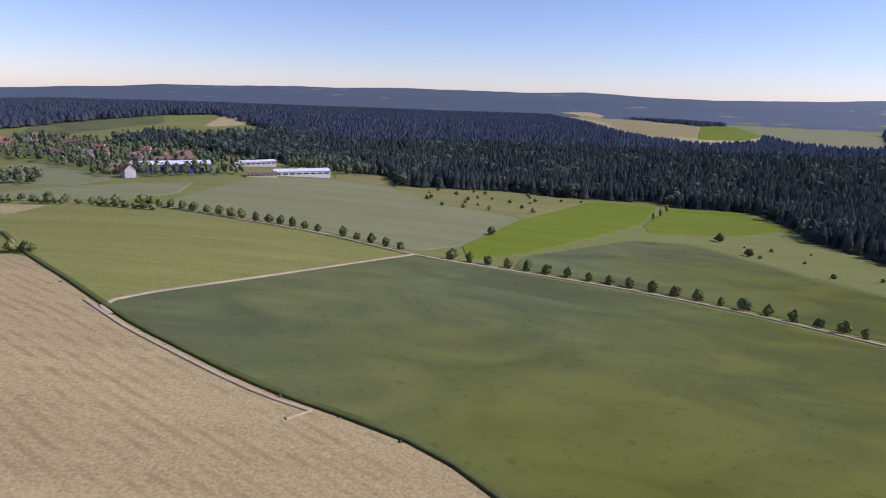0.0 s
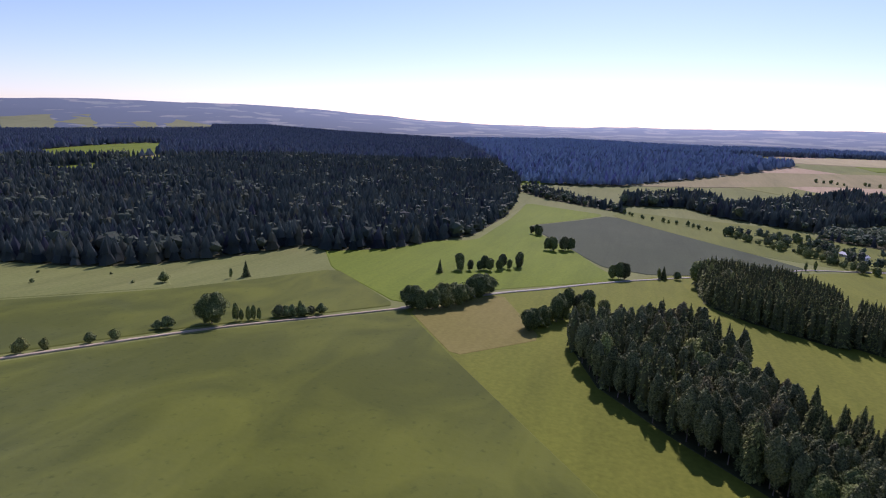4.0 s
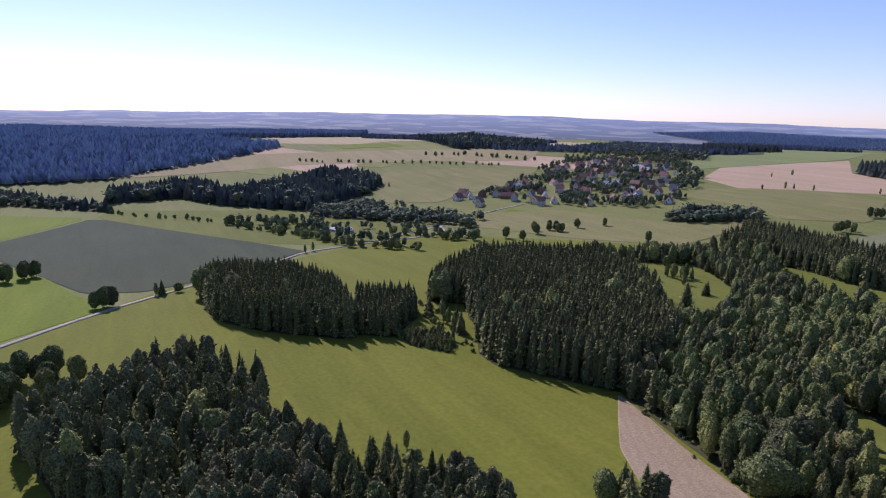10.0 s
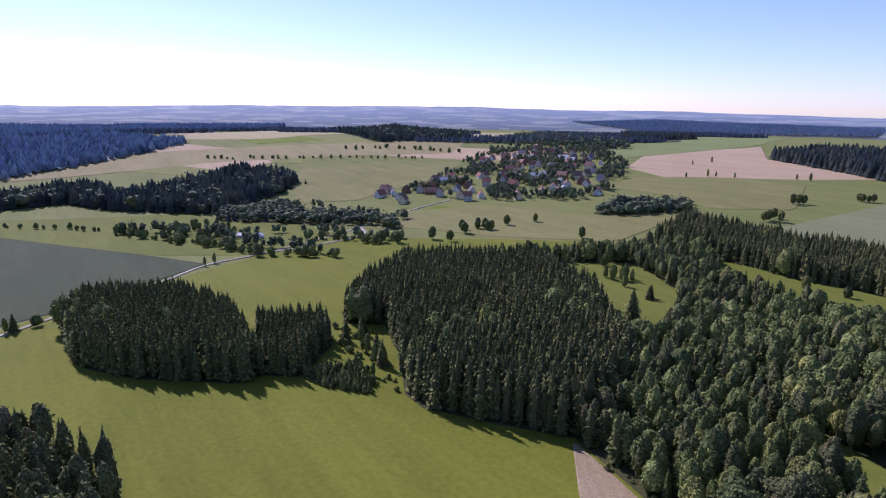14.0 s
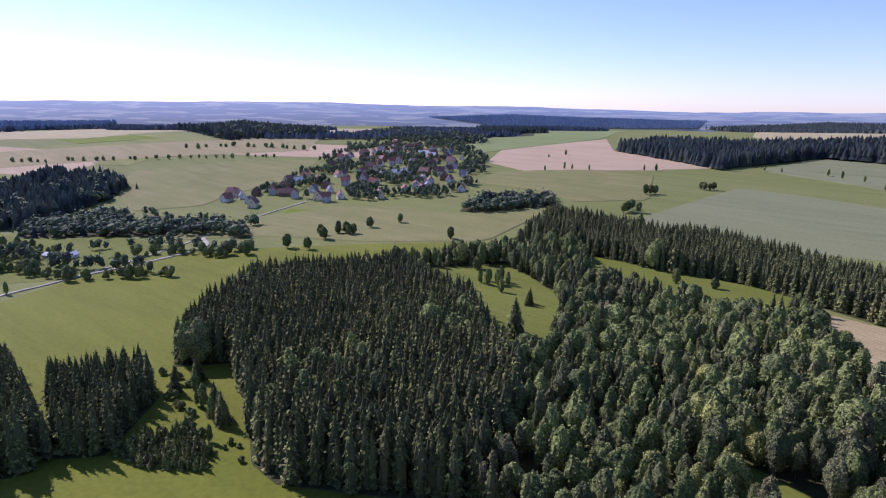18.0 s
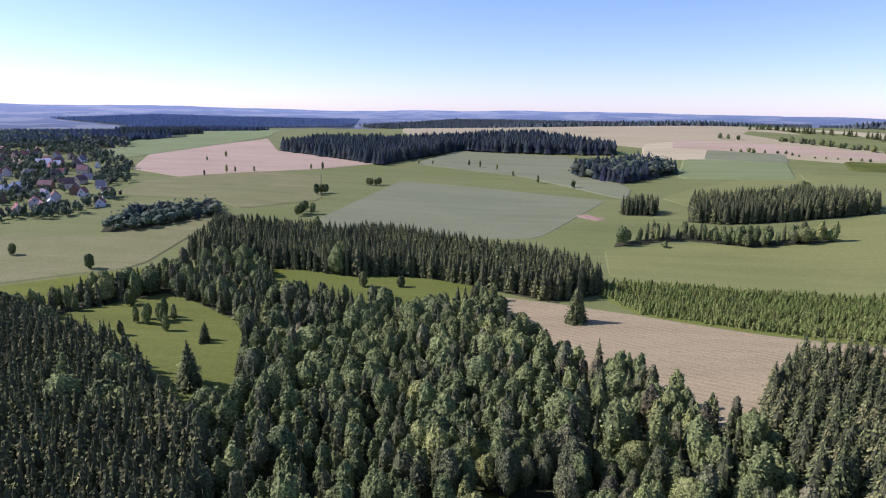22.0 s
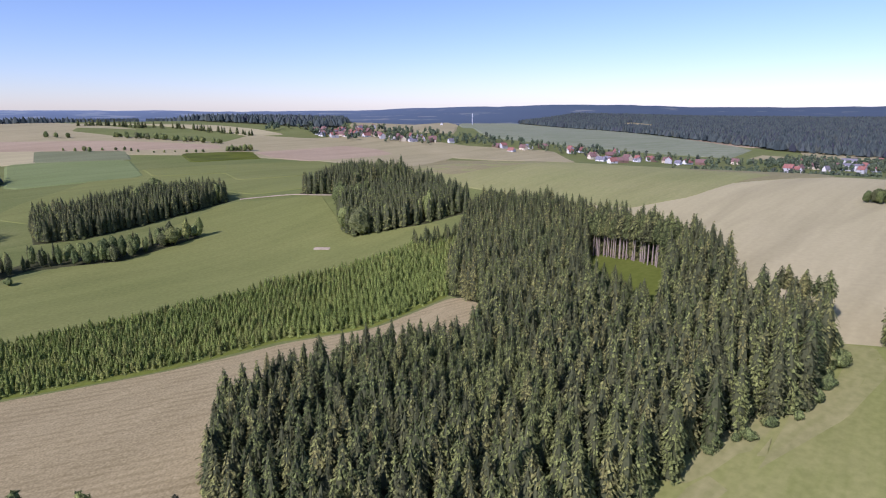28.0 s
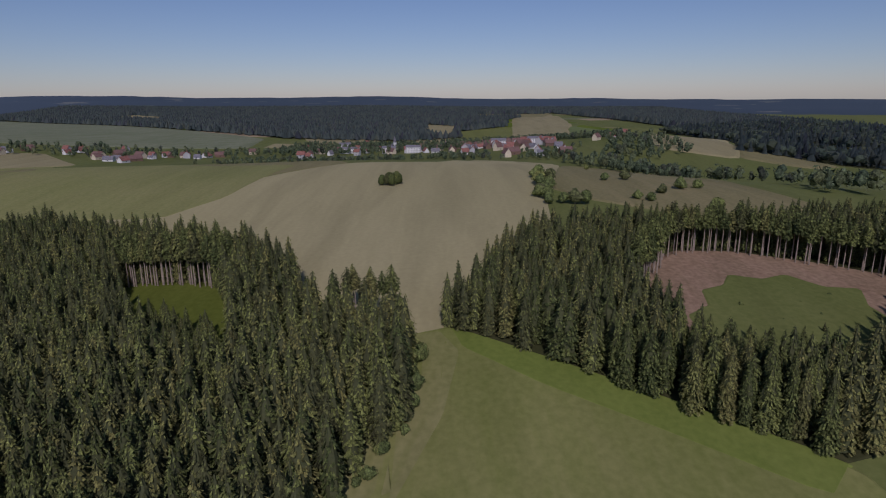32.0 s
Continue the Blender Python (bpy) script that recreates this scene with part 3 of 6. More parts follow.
def cone_tree(seed, wide=0.23, sides=6):
    """A far spruce: three ragged skirts."""
    q = np.random.default_rng(seed)
    c = Shape()
    for lo, hi, r in ((0.10, 0.72, wide), (0.45, 1.0, wide * 0.66)):
        a0 = q.uniform(0, 6.28)
        v = [(r * q.uniform(0.75, 1.2) * math.cos(a0 + 6.283 * i / sides), r * q.uniform(0.75, 1.2) * math.sin(a0 + 6.283 * i / sides), lo + q.uniform(-0.06, 0.06)) for i in range(sides)]
        c.add(v + [(0, 0, hi)], [(i, (i + 1) % sides, sides) for i in range(sides)], 0)
    return c


T = (1 + 5 ** 0.5) / 2
ICO_V = np.array([(-1, T, 0), (1, T, 0), (-1, -T, 0), (1, -T, 0), (0, -1, T), (0, 1, T), (0, -1, -T), (0, 1, -T), (T, 0, -1), (T, 0, 1), (-T, 0, -1), (-T, 0, 1)]) / math.hypot(1, T)
ICO_F = [(0, 11, 5), (0, 5, 1), (0, 1, 7), (0, 7, 10), (0, 10, 11), (1, 5, 9), (5, 11, 4), (11, 10, 2), (10, 7, 6), (7, 1, 8), (3, 9, 4), (3, 4, 2), (3, 2, 6), (3, 6, 8), (3, 8, 9), (4, 9, 5), (2, 4, 11), (6, 2, 10), (8, 6, 7), (9, 8, 1)]


def lump_tree(seed, wide=0.3, low=0.1, lumps=3, tufts=26):
    q = np.random.default_rng(seed)
    c = Shape()
    for i in range(lumps):
        r = wide * (0.75 if i == 0 else q.uniform(0.45, 0.65))
        p = np.array((0, 0, 0.55)) if i == 0 else np.array((q.uniform(-0.5, 0.5) * wide, q.uniform(-0.5, 0.5) * wide, q.uniform(0.3, 0.85)))
        v = p + ICO_V * r * q.uniform(0.7, 1.25, (12, 1)) * (1, 1, 1.25)
        v[:, 2] = np.clip(v[:, 2], low, 1.0)
        c.add(v, ICO_F, 0)
    for _ in range(tufts):
        d = q.normal(0, 1, 3)
        d /= np.linalg.norm(d)
        o = np.array((0, 0, 0.56)) + d * (wide, wide, 0.42) * q.uniform(0.75, 1.1)
        c.add([o + q.normal(0, 0.07, 3) for _ in range(3)], [(0, 1, 2)], 0)
    return c


def needles(sprays, seed, wide, low=0.08, size=0.026, whorls=15, taper=0.56):
    """A spruce one metre tall: drooping sprays in uneven whorls round a narrow core; a forest tree keeps its width up to where the tip tapers."""
    q = np.random.default_rng(seed)
    c = Shape()
    u = 1 - np.sqrt(q.uniform(0.0006, 1, sprays)) if taper >= 1 else 1 - q.uniform(0.0006, 1, sprays) ** 0.72
    u = (np.floor(u * whorls) + np.clip(q.normal(0.5, 0.22, sprays), 0, 1)) / whorls
    lump = q.uniform(0.82, 1.18, 9)
    for k in range(sprays):
        a, z = q.uniform(0, 6.283), low + (0.985 - low) * u[k]
        R = (wide * min(1.0, (1 - u[k]) / taper) ** 0.72 + 0.006) * q.uniform(0.72, 1.16) * lump[int(a * 1.43 + u[k] * 3) % 9]
        ca, sa = math.cos(a), math.sin(a)
        w = size * q.uniform(0.6, 1.3) * (0.5 + 0.5 * (1 - u[k]))
        dr = R * q.uniform(0.0, 0.5)
        turn = q.uniform(-0.6, 0.6) * w
        r0 = R * q.uniform(0.35, 0.6)
        c.add([(ca * r0, sa * r0, z + 0.018), (ca * R - sa * w, sa * R + ca * w, z - dr + turn), (ca * R + sa * w, sa * R - ca * w, z - dr - turn)], [(0, 1, 2)], 0)
    n = 7
    ring = lambda r, z: [(r * q.uniform(0.8, 1.15) * math.cos(6.283 * k / n), r * q.uniform(0.8, 1.15) * math.sin(6.283 * k / n), z + q.uniform(-0.03, 0.03)) for k in range(n)]
    mid = 0.5 if taper >= 1 else 1.02 - taper * 0.8
    c.add(ring(wide * 0.74, low) + ring(wide * (0.46 if taper >= 1 else 0.66), mid) + [(0, 0, 0.97)], [t for k in range(n) for t in ((k, (k + 1) % n, n + (k + 1) % n), (k, n + (k + 1) % n, n + k), (n + k, n + (k + 1) % n, 2 * n))], 2)
    return c


def egg(sprays, seed, wide, low=0.05, size=0.035, top=0.5, knobs=20, rings=8):
    """A leafy crown one metre tall: an uneven upright egg with knobs, covered with small sprays of leaves."""
    q = np.random.default_rng(seed)
    c = Shape()
    K = q.normal(0, 1, (knobs, 3))
    K[:, 2] = K[:, 2] * 0.9 + 0.3
    K /= np.linalg.norm(K, axis=1)[:, None]
    amp = q.uniform(0.2, 0.52, knobs)
    mid = low + (1 - low) * top

    def point(d, scale):
        bulge = 0.62 + np.max(amp * np.clip(K @ d, 0, 1) ** 9)
        up = max(0.0, d[2])
        slim = 1 - 0.30 * up * up
        zz = d[2] * (1 - mid if d[2] > 0 else mid - low)
        return np.array((d[0] * wide * bulge * slim, d[1] * wide * bulge * slim, mid + zz * min(1, bulge + 0.08))) * (scale, scale, 1)
    nr, ns = rings, rings + 3
    v = [point(np.array((math.sin(t) * math.cos(p), math.sin(t) * math.sin(p), math.cos(t))), 0.93 * q.uniform(0.93, 1.07)) for t in np.linspace(0.12, 2.6, nr) for p in np.linspace(0, 6.283, ns, endpoint=False)]
    f = []
    for i in range(nr - 1):
        for j in range(ns):
            a, b = i * ns + j, i * ns + (j + 1) % ns
            f += [(a, a + ns, b + ns), (a, b + ns, b)]
    f += [(0, j, j + 1) for j in range(1, ns - 1)]
    c.add(v, f, 0)
    for _ in range(sprays):
        d = q.normal(0, 1, 3)
        d[2] = d[2] * 0.85 + 0.3
        d /= np.linalg.norm(d)
        o = point(d, q.uniform(0.9, 1.1))
        n = d + q.normal(0, 0.6, 3) + (0, 0, 0.2)
        n /= np.linalg.norm(n)
        e = np.cross(n, (0.3, 0.2, 0.93))
        e /= np.linalg.norm(e)
        g = np.cross(n, e)
        k, t0 = size * q.uniform(0.5, 1.3), q.uniform(0, 6.28)
        c.add([o + k * q.uniform(0.7, 1.4) * (math.cos(t0 + 2.09 * j) * e + math.sin(t0 + 2.09 * j) * g) - n * k * q.uniform(-0.4, 0.5) for j in range(3)], [(0, 1, 2)], 0)
    return c


def with_stem(shape, h, r):
    stem(shape, h, r, 4, 1)
    return shape


NEAR_SPRUCE = [needles(900, s, w, size=0.017, whorls=22) for s, w in ((1, 0.130), (2, 0.148), (3, 0.118))]
FINE_SPRUCE = [with_stem(needles(360, s, w, size=0.021, whorls=19), 0.5, 0.013).arrays() for s, w in ((5, 0.125), (6, 0.145), (7, 0.115), (8, 0.135))]
MID_SPRUCE = [with_stem(needles(96, s, w, size=0.041, whorls=13), 0.5, 0.013).arrays() for s, w in ((11, 0.122), (12, 0.138), (13, 0.110))]
FAR_SPRUCE = [cone_tree(s, w).arrays() for s, w in ((21, 0.25), (22, 0.29), (23, 0.22))]
NEAR_PINE = [egg(900, s, w, 0.14, 0.020, 0.50, 30, 12) for s, w in ((36, 0.17), (37, 0.20))]
MID_PINE = [with_stem(egg(170, s, w, 0.12, 0.030, 0.50, 26), 0.4, 0.014).arrays() for s, w in ((47, 0.16), (48, 0.19), (49, 0.145))]
NEAR_BROAD = [egg(1300, s, w, size=0.019, top=0.5, knobs=30, rings=14) for s, w in ((31, 0.30), (32, 0.26), (33, 0.33))]
NEAR_SLIM = [egg(1000, s, w, 0.06, 0.017, 0.42, 24, 13) for s, w in ((34, 0.17), (35, 0.19))]
MID_BROAD = [with_stem(egg(290, s, w, size=0.031, top=0.5, knobs=28, rings=9), 0.3, 0.014).arrays() for s, w in ((41, 0.28), (42, 0.24), (45, 0.31))]
MID_SLIM = [with_stem(egg(260, s, w, 0.06, 0.030, 0.44, 22), 0.3, 0.012).arrays() for s, w in ((43, 0.18), (44, 0.20), (46, 0.225))]
def tip(seed, wide=0.3, sides=5):
    """A spruce seen from more than a kilometre: one ragged skirt."""
    q = np.random.default_rng(seed)
    a0 = q.uniform(0, 6.28)
    v = [(wide * q.uniform(0.7, 1.2) * math.cos(a0 + 6.283 * i / sides), wide * q.uniform(0.7, 1.2) * math.sin(a0 + 6.283 * i / sides), q.uniform(0.05, 0.3)) for i in range(sides)]
    return Shape().add(v + [(q.normal(0, 0.03), q.normal(0, 0.03), 1)], [(i, (i + 1) % sides, sides) for i in range(sides)], 0)


DISTANT_SPRUCE = [tip(s, w).arrays() for s, w in ((24, 0.32), (25, 0.40), (26, 0.28))]
FAR_BROAD = [lump_tree(s).arrays() for s in (51, 52, 53)]
FAR_LUMP = [lump_tree(s, 0.33, lumps=1, tufts=10).arrays() for s in (54, 55, 56)]
BUSH = [egg(300, s, 0.58, 0.0, 0.045, 0.45, 12, 9) for s in (61, 62)]
YOUNG_SPRUCE = [spruce(5, 6, s, low=0.02, wide=0.31).arrays() for s in (71, 72, 73)]


def inside(px, py, poly):
    p = np.array(poly, float)
    c = np.zeros(len(px), bool)
    for (ax, ay), (bx, by) in zip(p, np.roll(p, -1, 0)):
        if ay != by:
            c ^= ((ay > py) != (by > py)) & (px < (bx - ax) * (py - ay) / (by - ay) + ax)
    return c


def scatter(poly, gap, holes=(), jitter=0.38):
    """Places on a shaken net inside an outline and outside its holes."""
    p = np.array(poly, float)
    lo, hi = p.min(0), p.max(0)
    x, y = np.meshgrid(np.arange(lo[0], hi[0], gap), np.arange(lo[1], hi[1], gap), indexing="ij")
    x = x + (np.arange(x.shape[1]) % 2)[None] * gap / 2
    x, y = x.ravel() + rng.normal(0, jitter * gap * 0.6, x.size), y.ravel() + rng.normal(0, jitter * gap * 0.6, y.size)
    ok = inside(x, y, p)
    for h in holes:
        ok &= ~inside(x, y, h)
    return np.stack([x[ok], y[ok]], 1)


def joined(name, lots, mats, label, category="trees", sink=0.3):
    """One mesh of many trees. lots: (shapes, places, heights, girths)."""
    V, F, M, TI, k = [], [], [], [], 0
    for shapes, xy, hs, gs in lots:
        z = height(xy[:, 0], xy[:, 1]) - sink if len(xy) else []
        for i, (x, y) in enumerate(xy):
            v, f, m = shapes[i % len(shapes)]
            a = rng.uniform(0, 6.283)
            c, s = math.cos(a), math.sin(a)
            h, g = hs[i], hs[i] * gs[i]
            lx, ly = rng.normal(0, 0.02, 2)
            V.append(np.stack([x + g * (c * v[:, 0] - s * v[:, 1]) + lx * h * v[:, 2], y + g * (s * v[:, 0] + c * v[:, 1]) + ly * h * v[:, 2], z[i] + h * v[:, 2]], 1))
            F.append(f + k)
            M.append(m)
            TI.append(np.full(len(v), (rng.uniform(0, 0.6) + 0.9 * noise.noise((x * 0.012, y * 0.012, 1.0))) % 1.0))
            k += len(v)
    if not V:
        return None
    return tagged(new(name, mesh_of(name, np.concatenate(V), np.concatenate(F), mats, np.concatenate(M), tint=np.concatenate(TI))), label, category, kind="stuff")


def tree_thing(name, shape, mat, h, girth, trunk_h, trunk_r, label, category="tree", group=""):
    """One tree: a trunk and a crown under an empty."""
    root = tagged(new(name), label, category, group)
    v, f, m = shape.arrays()
    crown = new("crown", mesh_of("crown", v * (h * girth, h * girth, h), f, [mat, BARK, CROWN_CORE], m, tint=np.zeros(len(v))))
    crown.parent = root
    s = Shape()
    stem(s, h * trunk_h, trunk_r, 6, 0)
    v, f, m = s.arrays()
    v[:, 2] -= 0.3
    trunk = new("trunk", mesh_of("trunk", v, f, [BARK]))
    trunk.parent = root
    return root


def plant(kinds, places, low, high):
    """Copies of ready trees at places, each with its own turn and size; the first of a kind is moved, not copied."""
    for i, (x, y) in enumerate(places):
        src = kinds[i % len(kinds)]
        s = rng.uniform(low, high)
        m = pose(x, y, float(height(x, y)) - 0.1, 0, 0, rng.uniform(0, 360))
        m = m @ Matrix.Diagonal((s * rng.uniform(0.9, 1.1), s * rng.uniform(0.9, 1.1), s, 1))
        if not src.get("planted"):
            src["planted"] = 1
            src.matrix_basis = m
        else:
            c = copy_thing(src, Matrix())
            c.matrix_basis = m


def wood(name, poly, gap, low, high, label, spruces=1.0, slim=0.5, near=(), holes=(), far=False, floor=True, fine=False, pines=0.0):
    """A wood: places inside an outline; a share near of them (those closest to the middle of the plan) are trees of their own."""
    xy = scatter(poly, gap, holes)
    kind = rng.uniform(0, 1, len(xy))
    nz = np.array([noise.noise((x * 0.02, y * 0.02, 5.0)) for x, y in xy]) * 0.5
    con = (kind + nz < spruces) | (bool(far) and spruces >= 0.9)
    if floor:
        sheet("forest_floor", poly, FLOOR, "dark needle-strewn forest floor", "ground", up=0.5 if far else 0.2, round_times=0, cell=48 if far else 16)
    h = rng.uniform(low, high, len(xy)) * np.where(rng.uniform(0, 1, len(xy)) < 0.08, 0.8, 1)
    h *= 1 + (0.08 if spruces > 0.8 else 0.2) * np.array([noise.noise((x * 0.045, y * 0.045, 9.0)) for x, y in xy])
    luck = rng.uniform(0, 1, len(xy))
    a, b = np.flatnonzero(con), np.flatnonzero(~con)
    thin = rng.uniform(0, 1, len(xy)) < slim
    b1, b2 = [i for i in b if thin[i] and luck[i] < (1 if far else 0.9)], [i for i in b if not thin[i] and luck[i] < (1 if far else 0.72)]
    g = rng.uniform(0.85, 1.2, len(xy)) * (1.2 if far else 1)
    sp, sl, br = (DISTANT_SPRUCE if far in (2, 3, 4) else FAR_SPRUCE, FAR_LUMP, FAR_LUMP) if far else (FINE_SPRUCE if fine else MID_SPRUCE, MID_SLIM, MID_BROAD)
    alone = np.zeros(len(xy), bool)
    for cx, cy, r in near:
        alone |= np.hypot(xy[:, 0] - cx, xy[:, 1] - cy) < r
    pine = np.array([noise.noise((x * 0.03, y * 0.03, 12.0)) for x, y in xy]) * 0.9 + rng.uniform(0.2, 1, len(xy)) < (pines or -9)
    a, d = np.array([i for i in a if not pine[i]], int), np.array([i for i in a if pine[i]], int)
    for pick, kinds in ((a, SPRUCES), (d, PINES), (b1, BIRCHES), (b2, BROADS)):
        some = [i for i in pick if alone[i]]
        alone[some[90:]] = False
        if some:
            plant(kinds, xy[some[:90]], low / 19, high / 19)
    a, d, b1, b2 = ([i for i in p if not alone[i]] for p in (a, d, b1, b2))
    if d:
        joined(name, [(MID_PINE, xy[d], h[d] * 0.95, g[d])], [PINE_NEEDLE, BARK, CROWN_CORE], "grey-green pines in " + label, "trees")
    if a:
        joined(name, [(sp, xy[a], h[a], g[a])], [WEST_NEEDLE if far == 4 else HAZY_NEEDLE if far == 3 else HAZE_BLUE_NEEDLE if far == 2 else FAR_NEEDLE if far else NEEDLE, BARK, CROWN_CORE], label, "trees")
    if b1 or b2:
        joined(name, [(sl, xy[b1], h[b1] * rng.uniform(0.75, 1.1, len(b1)), g[b1] * 1.05), (br, xy[b2], h[b2] * rng.uniform(0.65, 1.05, len(b2)), g[b2] * 1.2)], [FOREST_LEAF if far and name == "forest" else FAR_LEAF if far else LEAF, BARK, CROWN_CORE], "broad-leaved trees in " + label, "trees")


def source(name, shape, mat, h, trunk_h, trunk_r, label, category="tree", group="", girth=1.0):
    """A ready tree of height h, waiting to be planted."""
    return tree_thing(name, shape, mat, h, girth, trunk_h, trunk_r, label, category, group)


SPRUCES = [source("spruce_tree", s, NEEDLE, 19, 0.6, 0.22, "tall dark green spruce in a dense wood", "spruce", "spruces in the wood") for s in NEAR_SPRUCE]
PINES = [source("pine_tree", s, PINE_NEEDLE, 18, 0.6, 0.2, "grey-green pine with a rounded crown in a mixed wood", "pine", "pines in the wood") for s in NEAR_PINE]
BIRCHES = [source("birch_tree", s, LEAF, 18, 0.5, 0.17, "slender green birch in a mixed wood", "birch", "birches in the wood") for s in NEAR_SLIM]
BROADS = [source("maple_tree", s, LEAF, 16, 0.5, 0.25, "broad green leafy tree in a mixed wood", "tree", "leafy trees in the wood") for s in NEAR_BROAD]
GLADE = [(380, -297), (345, -339), (318, -324), (285, -303), (258, -256), (246, -230), (254, -219), (274, -226), (298, -238), (345, -264), (362, -284)]
GLADE_BACK = [(310, -378), (300, -391), (217, -390), (186, -379), (190, -340), (204, -334), (254, -332), (283, -346), (302, -362)]
GLADE_SIDE = [(168, -198), (142, -186), (120, -160), (121, -143), (142, -160), (160, -178)]
wood("wood", [(248, 44), (207, 31), (180, 10), (160, -8), (140, -25), (145, -50), (158, -54), (178, -50), (192, -30), (224, -18), (256, -22), (290, -8), (280, 12), (262, 30)], 4.2, 14, 19, "a mixed copse in the meadow", 0.88, 0.3, near=((172, -26, 36),), pines=0.6)
wood("wood", [(366, -20), (353, -24), (331, -38), (306, -68), (313, -78), (373, -84), (400, -80), (434, -74), (447, -32), (420, -20)], 3.1, 16.5, 19, "a dense dark spruce copse", 1.05)
wood("wood", [(310, -76), (300, -88), (324, -112), (343, -118), (356, -92)], 3.1, 14, 17, "a small spruce stand beside the copse", 1.3)
wood("wood", [(265, -113), (252, -112), (229, -125), (209, -138), (230, -190), (300, -250), (380, -280), (419, -233), (430, -214), (394, -167), (350, -130), (337, -146), (300, -132)], 3.3, 16.5, 19.5, "a dense dark spruce wood", 1.02)
wood("wood", [(209, -138), (171, -127), (147, -121), (122, -128), (100, -150), (88, -180), (95, -222), (100, -232), (151, -287), (171, -320), (177, -362), (198, -345), (265, -354), (309, -374), (330, -395), (362, -370), (396, -284), (380, -282), (300, -250), (230, -190)], 4.7, 10, 16.5, "a mixed birch and pine wood", 0.36, 0.66, pines=0.5, near=((145, -165, 46),), holes=(GLADE, GLADE_BACK, GLADE_SIDE))
wood("wood", [(303, -393), (265, -385), (231, -395), (186, -380), (148, -361), (127, -379), (126, -397), (158, -425), (216, -452), (265, -470), (296, -455), (337, -464), (392, -465), (375, -400), (330, -396)], 3.4, 15.5, 18.5, "a long spruce wood", 1.1)
wood("wood", [(-151, -365), (-150, -315), (-111, -237), (-91, -206), (-69, -187), (-46, -178), (-36, -157), (-29, -148), (-7, -147), (0, -150), (17, -157), (35, -162), (62, -168), (95, -190), (93, -232), (80, -254), (72, -265), (57, -266), (44, -262), (32, -251), (23, -243), (18, -226), (-4, -241), (-27, -256), (-35, -284), (-95, -330), (-120, -350)], 3.8, 17, 20, "a spruce wood on the slope", 1.7, fine=True, near=((62, -212, 40),), holes=([(-92, -250), (-88, -236), (-81, -215), (-68, -206), (-30, -192), (-17, -190), (-14, -196), (-27, -211), (-46, -225), (-76, -248)],))
wood("wood", [(-41, -138), (-30, -122), (-12, -98), (2, -79), (10, -64), (6, -50), (-40, 10), (-119, 32), (-118, 5), (-104, -44), (-104, -80), (-96, -108), (-60, -130)], 3.7, 14.5, 17.5, "a spruce wood with a felled patch", 1.7, fine=True, near=((0, -85, 22),), holes=([(-54, -84), (-80, -77), (-98, -60), (-98, -36), (-88, -12), (-77, 6), (-58, 2), (-30, -24), (-14, -46), (-13, -60), (-14, -70), (-20, -77), (-32, -83)],))
wood("wood", [(-139, -553), (-151, -520), (-95, -434), (-92, -418), (-129, -389), (-156, -375), (-183, -433), (-205, -502), (-214, -575)], 4.0, 16, 20, "a spruce wood at the pasture's edge", 1.0)
wood("wood", [(589, -974), (460, -895), (381, -848), (378, -885), (311, -1032), (135, -1009), (71, -1001), (73, -1038), (194, -1190), (278, -1180), (435, -1090), (560, -1100)], 6.5, 17, 23, "a spruce wood on the rise", 0.9, far=True)
wood("wood", [(134, -818), (83, -752), (12, -835), (16, -850), (43, -920), (131, -850)], 6.0, 15, 21, "a mixed copse on the rise", 0.5, far=True)
wood("wood", [(98, -606), (96, -592), (72, -588), (66, -604), (80, -616)], 4.0, 14, 17, "a round clump of trees", 1.1)
wood("wood", [(48, -568), (21, -559), (-21, -566), (-93, -583), (-104, -612), (-60, -650), (-25, -632), (37, -622)], 3.8, 15, 19, "a spruce copse in the pasture", 0.95)
wood("wood", [(110, -490), (64, -514), (21, -497), (-35, -509), (-30, -522), (20, -512), (60, -530), (108, -502)], 5.0, 9, 15, "a strip of birches in the pasture", 0.1, 0.8)
FAR_MEADOWS = ([(800, 1012), (1113, 1002), (912, 836), (697, 791)], [(562, 3039), (595, 2575), (474, 1707), (491, 1471), (592, 1471), (802, 2004), (880, 2735)],
               [(567, 1408), (671, 1423), (819, 1617), (990, 2200), (815, 2014)], [(1000, 2250), (1400, 2000), (1900, 2700), (1100, 2900)])
FAR_OPEN = ([(534, 3206), (461, 2765), (441, 2166), (400, 1420), (420, 1240), (480, 1130), (640, 1270), (857, 1691), (817, 2019), (739, 3210)], [(687, 1241), (700, 1126), (760, 1075), (990, 1390), (1400, 2000), (1000, 2250)],
            [(1644, 2171), (1909, 1991), (2247, 1746), (2463, 1912), (2732, 2491), (2279, 2776), (2058, 2708)], [(597, 815), (615, 704), (728, 753), (799, 735), (907, 821), (705, 793)])
FOREST = [(-62, 640), (-52, 592), (-44, 562), (4, 578), (61, 600), (114, 586), (213, 600), (219, 570), (290, 570), (281, 483), (264, 423), (276, 380), (280, 336), (300, 307), (346, 271), (398, 246), (384, 222), (411, 190), (520, 156), (690, 160), (890, 180), (1059, 205)]
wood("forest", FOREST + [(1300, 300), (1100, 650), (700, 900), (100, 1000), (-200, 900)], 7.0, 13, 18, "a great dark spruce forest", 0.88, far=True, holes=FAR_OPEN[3:])
